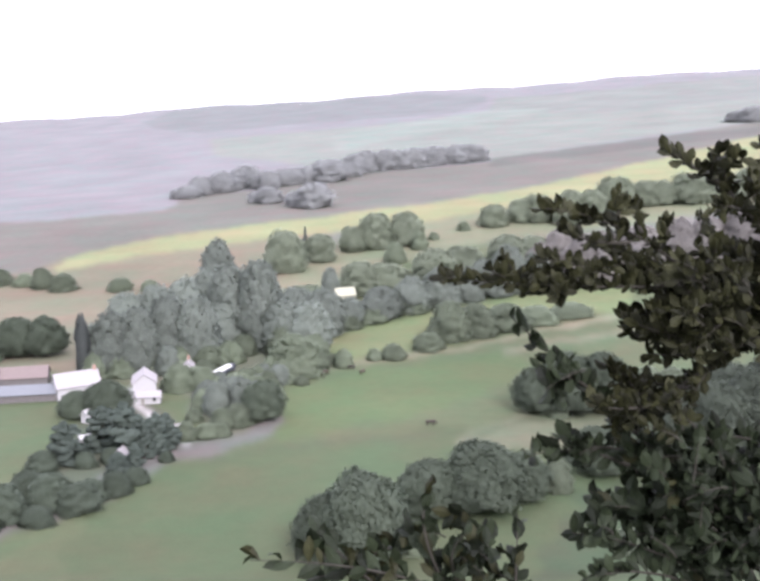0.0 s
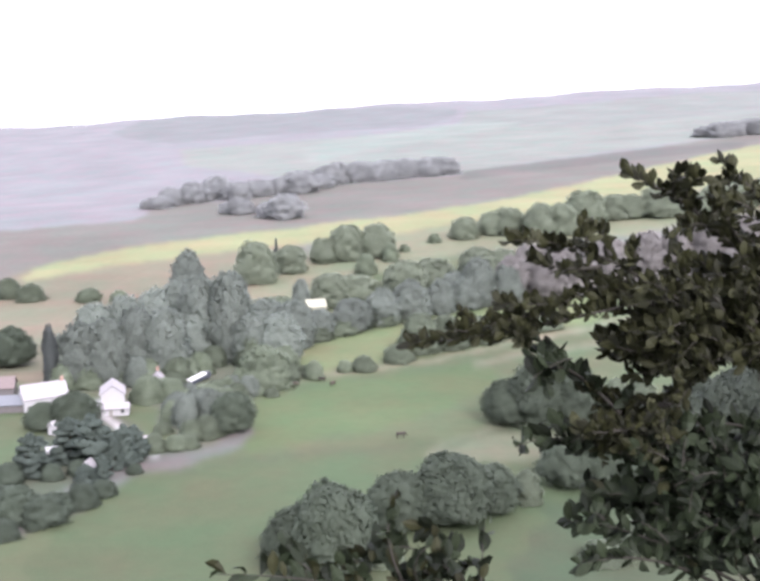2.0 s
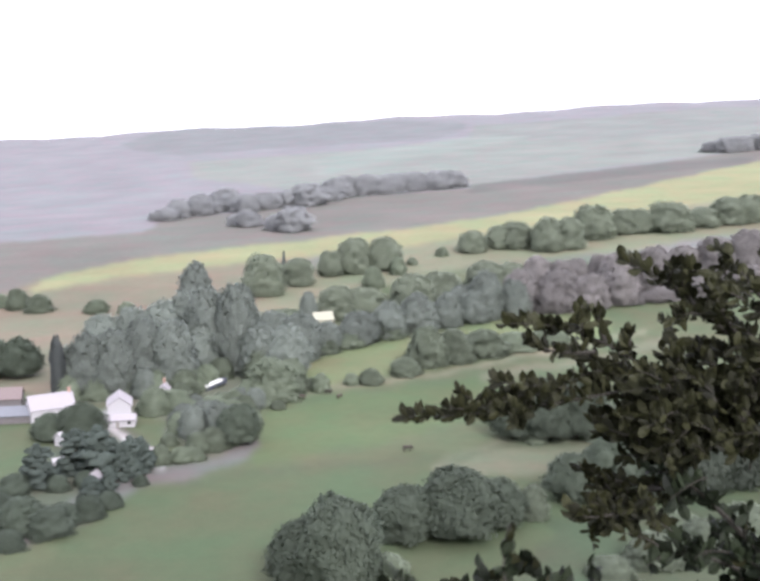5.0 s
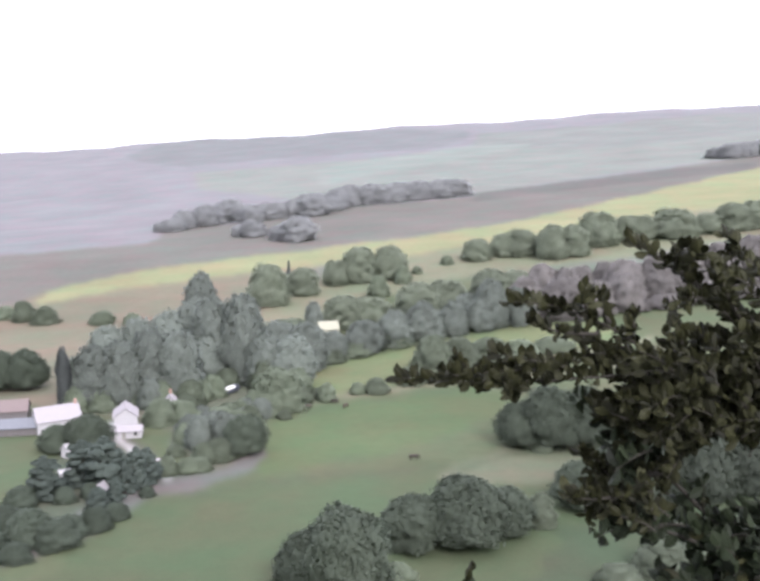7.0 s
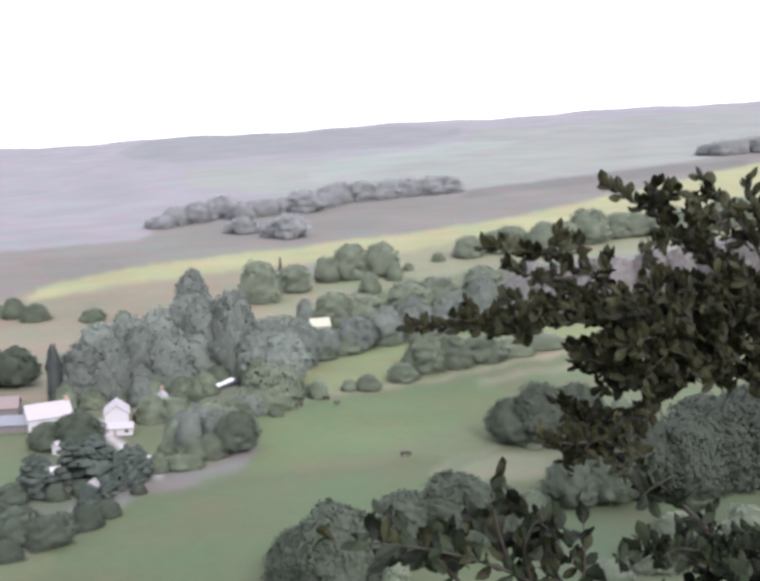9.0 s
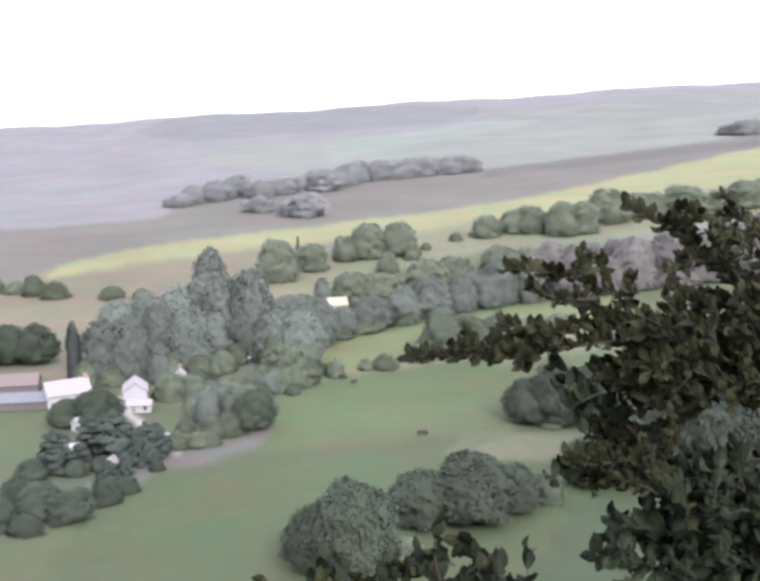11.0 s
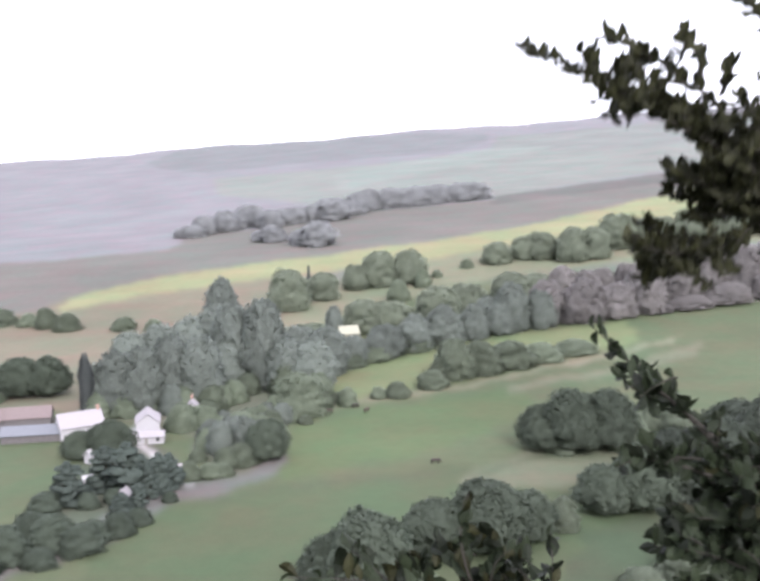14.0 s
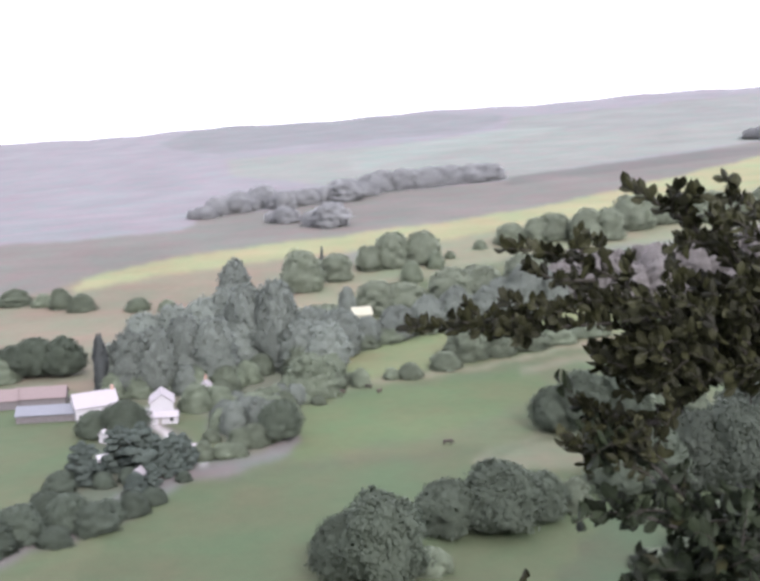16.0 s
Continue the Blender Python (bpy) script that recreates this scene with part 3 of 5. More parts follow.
plant("oak_tree", -97.5, 285.1, 11.1, 7.9)
plant("oak_tree", -88.2, 284.3, 14.2, 11.1)
plant("yew_tree", -74.0, 251.9, 13.2, 14.4)
plant("yew_tree", -68.0, 250.2, 6.9, 9.0)
plant("yew_tree", -81.5, 257.0, 12.3, 11.9)
plant("yew_tree", -74.2, 265.9, 8.2, 6.8)
plant("yew_tree", -66.2, 253.9, 9.5, 10.9)
plant("yew_tree", -64.0, 257.0, 8.3, 9.8)
plant("bush", -60.3, 263.8, 6.1, 5.2)
plant("bush", -54.8, 265.9, 7.4, 3.8)
plant("yew_tree", -87.5, 244.7, 11.5, 11.6)
plant("yew_tree", -90.3, 246.4, 5.5, 7.6)
plant("holly_bush", -91.9, 239.6, 8.5, 5.2)

plant("oak_tree", -41.4, 280.9, 12.8, 11.6)
plant("willow_tree", -55.4, 286.6, 8.5, 9.8)
plant("willow_tree", -48.3, 286.8, 8.3, 11.1)
plant("willow_tree", -61.4, 301.8, 8.6, 6.2)
plant("willow_tree", -55.1, 301.8, 8.4, 7.2)
plant("willow_tree", -53.0, 301.5, 7.2, 7.3)
plant("willow_tree", -46.8, 301.8, 7.0, 6.0)
plant("bush", -48.0, 276.4, 9.2, 6.3)
plant("bush", -38.5, 321.8, 5.3, 3.0)
plant("bush", -33.6, 319.2, 5.3, 2.6)
plant("bush", 45.7, 282.3, 6.3, 2.9)
plant("willow_tree", -66.8, 319.8, 6.6, 5.3)
plant("willow_tree", -61.2, 320.2, 6.4, 4.3)
plant("bush", -53.5, 310.1, 11.3, 6.4)
plant("willow_tree", -52.4, 316.3, 5.8, 3.7)
plant("willow_tree", -47.3, 316.7, 5.6, 4.3)
plant("willow_tree", -46.6, 323.7, 5.4, 5.9)
plant("willow_tree", -41.3, 320.5, 7.0, 6.6)
plant("bush", -69.7, 322.1, 10.7, 5.6)
plant("willow_tree", -39.6, 338.2, 8.6, 9.8)
plant("bush", -55.7, 313.5, 8.3, 4.8)
plant("bush", -51.5, 318.9, 8.8, 5.6)
plant("bush", -47.7, 324.0, 8.3, 5.7)
plant("bush", -44.7, 330.6, 8.8, 6.8)
plant("bush", -41.6, 338.2, 9.4, 8.7)
plant("bush", -59.6, 313.5, 7.6, 3.9)
plant("bush", -66.1, 344.4, 9.9, 7.8)
plant("bush", -62.4, 349.9, 9.7, 7.9)
plant("bush", -59.3, 362.4, 10.0, 7.5)
plant("bush", -55.4, 373.4, 10.3, 8.5)
plant("bush", -44.8, 360.9, 11.2, 11.2)
plant("bush", -68.8, 333.5, 9.2, 5.2)
plant("bush", -73.3, 314.8, 11.2, 8.1)
plant("bush", -66.3, 317.6, 10.6, 6.5)

plant("holly_bush", -82.0, 216.9, 11.0, 7.6)
plant("holly_bush", -74.5, 214.5, 10.7, 6.2)
plant("holly_bush", -73.5, 219.9, 7.8, 5.2)
plant("holly_bush", -69.0, 224.6, 7.7, 5.1)
plant("holly_bush", -65.8, 231.2, 6.4, 3.9)
plant("holly_bush", -88.8, 221.9, 9.8, 6.3)
plant("holly_bush", -90.4, 209.0, 11.6, 7.8)
plant("holly_bush", -93.5, 201.2, 11.1, 7.6)
plant("holly_bush", -81.4, 206.3, 8.0, 3.9)

plant("bush", -105.6, 332.9, 11.1, 8.6)
plant("bush", -97.2, 332.5, 11.0, 7.5)
plant("bush", -87.2, 339.2, 11.3, 7.0)
plant("bush", -78.2, 336.9, 11.2, 8.7)
plant("bush", -68.5, 338.9, 11.3, 8.7)
plant("bush", -41.4, 346.4, 9.6, 7.8)
plant("bush", -32.4, 353.1, 11.7, 9.1)
plant("bush", -25.0, 405.1, 15.7, 5.8)
plant("bush", -13.3, 416.7, 16.1, 6.7)
plant("bush", 3.5, 433.6, 16.8, 6.4)
plant("bush", 16.8, 446.2, 17.3, 5.5)
plant("bush", -47.5, 311.0, 9.6, 5.1)
plant("bush", -61.0, 292.9, 7.1, 6.0)
plant("bush", -51.8, 274.2, 7.6, 5.6)
plant("bush", -44.5, 280.9, 7.8, 5.2)

plant("bush", -13.0, 188.4, 6.3, 3.9)
plant("bush", 57.8, 198.6, 12.1, 6.3)
plant("bush", 69.7, 203.8, 12.4, 7.3)
plant("bush", 80.5, 206.3, 13.7, 9.6)
plant("bush", 46.8, 190.8, 9.5, 4.3)
plant("bush", 89.6, 209.0, 13.9, 10.8)
plant("bush", 68.5, 217.5, 9.6, 4.5)
plant("bush", 44.0, 285.7, 7.9, 3.8)
plant("bush", 63.5, 285.7, 7.9, 5.0)
plant("bush", -72.7, 319.5, 7.1, 5.6)
plant("bush", -76.7, 317.3, 6.3, 4.2)
plant("bush", -58.8, 298.2, 8.3, 5.5)
plant("bush", -44.0, 314.4, 7.7, 5.8)
plant("bush", -40.1, 302.1, 6.0, 4.7)
plant("bush", -61.2, 279.8, 5.3, 3.7)
plant("bush", -62.7, 262.4, 5.2, 4.1)
plant("bush", -51.5, 266.7, 5.9, 3.6)
plant("willow_tree", -75.0, 347.5, 11.5, 17.2)
plant("willow_tree", -81.1, 334.9, 9.3, 10.3)
plant("holly_bush", -76.2, 246.4, 5.5, 3.9)
plant("holly_bush", -82.0, 243.0, 6.2, 3.9)
plant("holly_bush", -61.8, 246.4, 4.1, 2.7)
plant("yew_tree", -72.4, 239.6, 7.2, 5.2)
plant("yew_tree", -84.2, 254.7, 6.2, 3.7)
plant("yew_tree", -69.0, 243.0, 5.4, 6.3)

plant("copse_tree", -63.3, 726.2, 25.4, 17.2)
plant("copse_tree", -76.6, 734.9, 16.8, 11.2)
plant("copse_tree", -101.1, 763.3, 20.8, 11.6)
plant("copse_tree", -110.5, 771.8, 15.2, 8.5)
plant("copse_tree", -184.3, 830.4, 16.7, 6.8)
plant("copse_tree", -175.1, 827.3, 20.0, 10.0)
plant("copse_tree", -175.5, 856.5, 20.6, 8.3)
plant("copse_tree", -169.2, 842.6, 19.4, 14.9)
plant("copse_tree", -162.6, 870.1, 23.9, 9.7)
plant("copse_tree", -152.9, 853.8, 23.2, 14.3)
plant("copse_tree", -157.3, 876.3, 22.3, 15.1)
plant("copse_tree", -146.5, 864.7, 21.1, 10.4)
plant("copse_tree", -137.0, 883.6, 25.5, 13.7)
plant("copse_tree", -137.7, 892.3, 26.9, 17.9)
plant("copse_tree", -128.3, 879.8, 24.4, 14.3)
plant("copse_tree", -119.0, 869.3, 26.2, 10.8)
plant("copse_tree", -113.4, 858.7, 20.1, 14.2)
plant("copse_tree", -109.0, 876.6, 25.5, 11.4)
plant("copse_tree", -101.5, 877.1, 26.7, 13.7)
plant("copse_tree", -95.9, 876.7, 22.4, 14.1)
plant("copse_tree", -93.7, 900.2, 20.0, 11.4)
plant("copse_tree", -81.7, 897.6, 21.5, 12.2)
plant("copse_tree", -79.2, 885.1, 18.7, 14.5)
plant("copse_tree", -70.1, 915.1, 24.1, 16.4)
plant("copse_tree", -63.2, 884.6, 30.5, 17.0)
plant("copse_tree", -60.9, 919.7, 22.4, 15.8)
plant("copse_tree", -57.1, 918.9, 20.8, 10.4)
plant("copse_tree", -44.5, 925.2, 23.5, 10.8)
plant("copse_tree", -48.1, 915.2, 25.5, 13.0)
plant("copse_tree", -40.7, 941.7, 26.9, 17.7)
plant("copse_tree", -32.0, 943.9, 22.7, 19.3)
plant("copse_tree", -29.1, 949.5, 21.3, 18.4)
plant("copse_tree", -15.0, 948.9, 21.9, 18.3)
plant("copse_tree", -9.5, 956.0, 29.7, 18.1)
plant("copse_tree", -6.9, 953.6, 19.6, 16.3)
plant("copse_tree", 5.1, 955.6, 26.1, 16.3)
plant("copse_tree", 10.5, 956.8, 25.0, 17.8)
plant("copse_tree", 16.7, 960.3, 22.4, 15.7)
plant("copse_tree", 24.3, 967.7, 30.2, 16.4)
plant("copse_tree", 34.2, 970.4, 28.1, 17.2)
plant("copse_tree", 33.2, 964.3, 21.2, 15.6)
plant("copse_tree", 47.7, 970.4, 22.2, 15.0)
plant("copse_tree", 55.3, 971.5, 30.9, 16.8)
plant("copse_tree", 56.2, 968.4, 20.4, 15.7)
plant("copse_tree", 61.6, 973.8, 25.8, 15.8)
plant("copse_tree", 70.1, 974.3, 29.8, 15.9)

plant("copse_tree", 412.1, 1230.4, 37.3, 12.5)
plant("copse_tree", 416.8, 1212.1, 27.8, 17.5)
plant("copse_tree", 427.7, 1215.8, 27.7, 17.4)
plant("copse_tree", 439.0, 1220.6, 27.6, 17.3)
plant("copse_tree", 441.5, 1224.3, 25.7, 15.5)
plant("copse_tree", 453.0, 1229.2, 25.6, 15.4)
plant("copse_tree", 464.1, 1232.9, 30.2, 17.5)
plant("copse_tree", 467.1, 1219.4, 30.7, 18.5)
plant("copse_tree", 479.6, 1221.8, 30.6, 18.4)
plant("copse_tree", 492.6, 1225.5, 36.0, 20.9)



# ---- farm buildings ----
def gable_walls(wide, deep, wall, ridge):
    bm = bmesh.new()
    w, d = wide / 2, deep / 2
    ring = [(-w, -d), (w, -d), (w, d), (-w, d)]
    low = [bm.verts.new((*p, -0.6)) for p in ring]
    top = [bm.verts.new((*p, wall)) for p in ring]
    peak = [bm.verts.new((-w, 0, ridge)), bm.verts.new((w, 0, ridge))]
    bm.faces.new((low[0], low[1], top[1], top[0]))
    bm.faces.new((low[2], low[3], top[3], top[2]))
    bm.faces.new((low[1], low[2], top[2], peak[1], top[1]))
    bm.faces.new((low[3], low[0], top[0], peak[0], top[3]))
    bm.faces.new((top[0], top[1], peak[1], peak[0]))
    bm.faces.new((top[2], top[3], peak[0], peak[1]))
    bm.faces.new(low[::-1])
    return bm


def roof_slab(wide, deep, wall, ridge, side):
    """One slope of a roof, 0.18 thick, with eaves."""
    bm = bmesh.new()
    w, d = wide / 2 + 0.35, deep / 2
    drop = (ridge - wall) / d * 0.45
    a, b = Vector((0, side * (d + 0.45), wall - drop + 0.05)), Vector((0, 0, ridge + 0.05))
    up = Vector((0, 0, 0.2))
    v = [bm.verts.new(p + Vector((s * w, 0, 0))) for p in (a, b, b + up, a + up) for s in (-1, 1)]
    for q in ((0, 1, 3, 2), (2, 3, 5, 4), (4, 5, 7, 6), (6, 7, 1, 0), (0, 2, 4, 6), (1, 7, 5, 3)):
        bm.faces.new([v[i] for i in q])
    bmesh.ops.recalc_face_normals(bm, faces=bm.faces)
    return bm


def house(name, x, y, turn, wide, deep, wall, ridge, walls, roof, label, category, windows=3, storeys=2, chimneys=1, group=""):
    thing = new(name)
    thing.matrix_basis = pose(x, y, float(ground(x, y)) - 0.1, 0, 0, turn)
    tagged(thing, label, category, group)
    part("wall", gable_walls(wide, deep, wall, ridge), walls, thing)
    for side in (-1, 1):
        part("roof", roof_slab(wide, deep, wall, ridge, side), roof, thing)
    for k in range(chimneys):
        cx = wide / 2 - 0.7 if k == 0 else -wide / 2 + 0.7
        bm = box(bmesh.new(), cx - 0.45, -0.4, ridge - 0.9, cx + 0.45, 0.4, ridge + 1.3)
        box(bm, cx - 0.52, -0.47, ridge + 1.3, cx + 0.52, 0.47, ridge + 1.45)
        part("chimney", bm, BRICK, thing)
    for s in range(storeys):
        for k in range(windows):
            wx = (k + 0.5) / windows * wide - wide / 2
            wz = 1.0 + s * 2.6
            if wz + 1.3 > wall:
                continue
            if s == 0 and k == windows // 2:
                door = part("door", box(bmesh.new(), wx - 0.5, -deep / 2 - 0.06, 0, wx + 0.5, -deep / 2 + 0.05, 2.05, 0.02), WOOD, thing)
                part("handle", box(bmesh.new(), wx + 0.32, -deep / 2 - 0.1, 1.0, wx + 0.4, -deep / 2 - 0.05, 1.1), RUBBER, door)
                continue
            bm = bmesh.new()
            for q in ((wx - 0.55, wz, wx - 0.47, wz + 1.25), (wx + 0.47, wz, wx + 0.55, wz + 1.25), (wx - 0.47, wz, wx + 0.47, wz + 0.08), (wx - 0.47, wz + 1.17, wx + 0.47, wz + 1.25), (wx - 0.03, wz + 0.08, wx + 0.03, wz + 1.17)):
                box(bm, q[0], -deep / 2 - 0.07, q[1], q[2], -deep / 2 + 0.02, q[3])
            frame_part = part("window_frame", bm, WOOD, thing)
            part("pane", box(bmesh.new(), wx - 0.47, -deep / 2 - 0.03, wz + 0.08, wx + 0.47, -deep / 2 + 0.01, wz + 1.17), GLASS, frame_part)
    return thing


house("farmhouse", -104.7, 307.0, 32, 13.5, 8, 4.6, 8.2, RENDER_WHITE, SLATE, "white-rendered farmhouse with a pale slate roof", "house", 5, 1, 1)
house("cottage", -82.9, 307.9, 104, 9.5, 7.2, 5.4, 8.0, RENDER_WHITE, SLATE, "white-rendered cottage with its gable to the valley", "house", 3, 2, 0)
house("annexe", -81.1, 299.1, 8, 10.5, 4.5, 2.5, 3.6, RENDER_WHITE, SLATE, "low white annexe in front of the cottage", "outbuilding", 3, 1, 0)
house("cottage", -73.4, 330.2, 100, 6, 4.5, 3.6, 5.6, RENDER_WHITE, SLATE, "small white cottage among dark trees", "house", 2, 1, 1)
house("cottage", -26.8, 455.9, 20, 9, 6.5, 3.6, 6.6, CREAM, CREAM, "cream cottage with a pale thatched roof among trees", "house", 3, 1, 0)
house("barn", -127.6, 322.7, 12, 16, 8, 3.4, 6.2, STONE, TILE_RED, "stone barn with a faded red tiled roof", "barn", 0, 1, 0, "farm barns")
house("barn", -118.8, 303.6, 10, 18, 7, 2.8, 4.8, STONE, SHEET_GREY, "long low barn with a blue-grey sheet roof", "barn", 0, 1, 0, "farm barns")
house("barn", -142.5, 317.9, 16, 16, 8, 3.4, 6.2, STONE, TILE_RED, "stone barn with a faded red tiled roof", "barn", 0, 1, 0, "farm barns")
house("shed", -92.3, 279.8, 60, 3.4, 3.0, 2.6, 4.0, RENDER_WHITE, RENDER_WHITE, "small white shed between dark yew trees", "shed", 1, 1, 0, "white sheds")
house("shed", -87.7, 260.9, 30, 2.6, 2.0, 1.8, 2.4, RENDER_WHITE, RENDER_WHITE, "tiny white shed below the yew trees", "shed", 1, 1, 0, "white sheds")
house("shed", -73.4, 245.5, 80, 3.6, 2.2, 2.6, 4.0, RENDER_WHITE, SLATE, "narrow white shed at the foot of the trees", "shed", 1, 1, 0, "white sheds")
house("shed", -64.1, 267.7, 20, 4.2, 2.6, 2.2, 3.0, RENDER_WHITE, SLATE, "low white shed beside the track", "shed", 1, 1, 0, "white sheds")


# ---- cattle ----
def cow(x, y, turn, size, mat, label):
    thing = new("cow")
    thing.matrix_basis = Matrix.LocRotScale((x, y, float(ground(x, y)) - 0.02), Euler((0, 0, radians(turn))), (size, size, size))
    tagged(thing, label, "cow", "grazing cattle")
    bm = bmesh.new()
    tube(bm, [(-1.0, 0, 1.05), (-0.9, 0, 1.05), (-0.4, 0, 0.98), (0.2, 0, 0.98), (0.75, 0, 1.05), (0.95, 0, 1.1)], 0.36, 0.3, 10)
    part("body", bm, mat, thing, smooth=True)
    bm = bmesh.new()
    tube(bm, [(0.85, 0, 1.15), (1.15, 0, 0.95), (1.35, 0, 0.6), (1.45, 0, 0.35)], 0.22, 0.1, 8)
    part("head", bm, mat, thing, smooth=True)
    for lx in (-0.8, 0.7):
        for ly in (-0.2, 0.2):
            bm = bmesh.new()
            tube(bm, [(lx, ly, 0.85), (lx, ly, 0.45), (lx + 0.03, ly, 0)], 0.12, 0.06, 6)
            part("leg", bm, mat, thing)
    bm = bmesh.new()
    tube(bm, [(-1.0, 0, 1.2), (-1.1, 0, 0.9), (-1.1, 0, 0.5)], 0.04, 0.03, 5)
    part("tail", bm, mat, thing)


cow(7.8, 274.2, 10, 1.25, HIDE, "black cow grazing alone in the open meadow")
cow(-34.4, 320.5, 190, 1.25, HIDE_BROWN, "brown cow grazing at the edge of the meadow")
cow(-13.9, 331.2, 60, 1.2, HIDE_BROWN, "brown cow grazing at the edge of the meadow")
cow(-26.9, 331.2, 20, 1.05, HIDE_BROWN, "small brown cow near the bushes")
cow(-17.9, 337.6, 160, 1.05, HIDE, "small dark cow near the bushes")


# ---- the lorry on the lane ----
def build_lorry():
    thing = new("lorry")
    tagged(thing, "long dark lorry with white roof on the wooded lane", "lorry")
    part("body", box(bmesh.new(), -5.4, -1.1, 0.6, 2.6, 1.1, 1.75, 0.06), LORRY, thing, "dark blue-grey load bed")
    part("roof", box(bmesh.new(), -5.5, -1.15, 1.76, 2.65, 1.15, 2.5, 0.15), PAINT, thing, "white canopy roof")
    cab = part("cab", box(bmesh.new(), 2.75, -1.05, 0.5, 4.5, 1.05, 2.3, 0.2), LORRY, thing)
    part("windscreen", box(bmesh.new(), 4.1, -0.85, 1.45, 4.52, 0.85, 2.05, 0.05), GLASS, cab)
    for side in (-0.6, 0.6):
        part("headlight", box(bmesh.new(), 4.45, side - 0.14, 0.8, 4.54, side + 0.14, 1.0, 0.03), GLASS, cab)
    for wx in (-3.9, 3.3):
        for wy in (-0.98, 0.98):
            bm = bmesh.new()
            tube(bm, [(wx, wy - 0.13, 0.4), (wx, wy + 0.13, 0.4)], 0.4, 0.4, 14)
            wheel = part("wheel", bm, RUBBER, thing)
            bm = bmesh.new()
            tube(bm, [(wx, wy - 0.14, 0.4), (wx, wy + 0.14, 0.4)], 0.2, 0.2, 10)
            part("rim", bm, SHEET_GREY, wheel)
    return thing


lorry = build_lorry()


# ---- the shrub beside the camera, whose boughs sway in the wind ----
def leaf_mesh(seed):
    """One narrow leaf along +x, folded on its midrib."""
    rng = random.Random(seed)
    curl, fold = rng.uniform(-0.006, 0.01), rng.uniform(0.15, 0.5)
    bm = bmesh.new()
    rows = []
    for u, w in ((0.0, 0.08), (0.2, 0.6), (0.48, 1.0), (0.76, 0.78), (1.0, 0.06)):
        x, z, h = 0.042 * u, curl * math.sin(math.pi * u), 0.0105 * w
        rows.append([bm.verts.new((x, -h, z + h * fold)), bm.verts.new((x, 0, z)), bm.verts.new((x, h, z + h * fold))])
    for a, b in zip(rows, rows[1:]):
        for k in (0, 1):
            bm.faces.new((a[k], a[k + 1], b[k + 1], b[k]))
    me = bpy.data.meshes.new("leaf")
    bm.to_mesh(me)
    bm.free()
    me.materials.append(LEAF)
    return me


LEAVES = [leaf_mesh(i) for i in range(5)]
ROOT = Vector((1.75, 2.75, 87.3))
shrub = new("shrub")
shrub.matrix_basis = pose(*ROOT)
tagged(shrub, "olive-leaved shrub swaying in the wind beside the viewpoint, leaves painted dark as if backlit", "shrub")
bm = bmesh.new()
for k in range(4):
    tube(bm, [(0.05 * k, 0, -0.15), (-0.05 + 0.06 * k, -0.05, 0.9), (-0.2 - 0.12 * k, -0.13, 1.3 + 0.4 * k)], 0.035, 0.014, 8)
part("stem", bm, TWIG, shrub, "grey-brown woody stems")


def bend(points, n=14):
    """A smooth way through three points."""
    a, b, c = (Vector(p) for p in points)
    b = 2 * b - (a + c) / 2
    return [(1 - t) ** 2 * a + 2 * t * (1 - t) * b + t * t * c for t in (i / (n - 1) for i in range(n))]


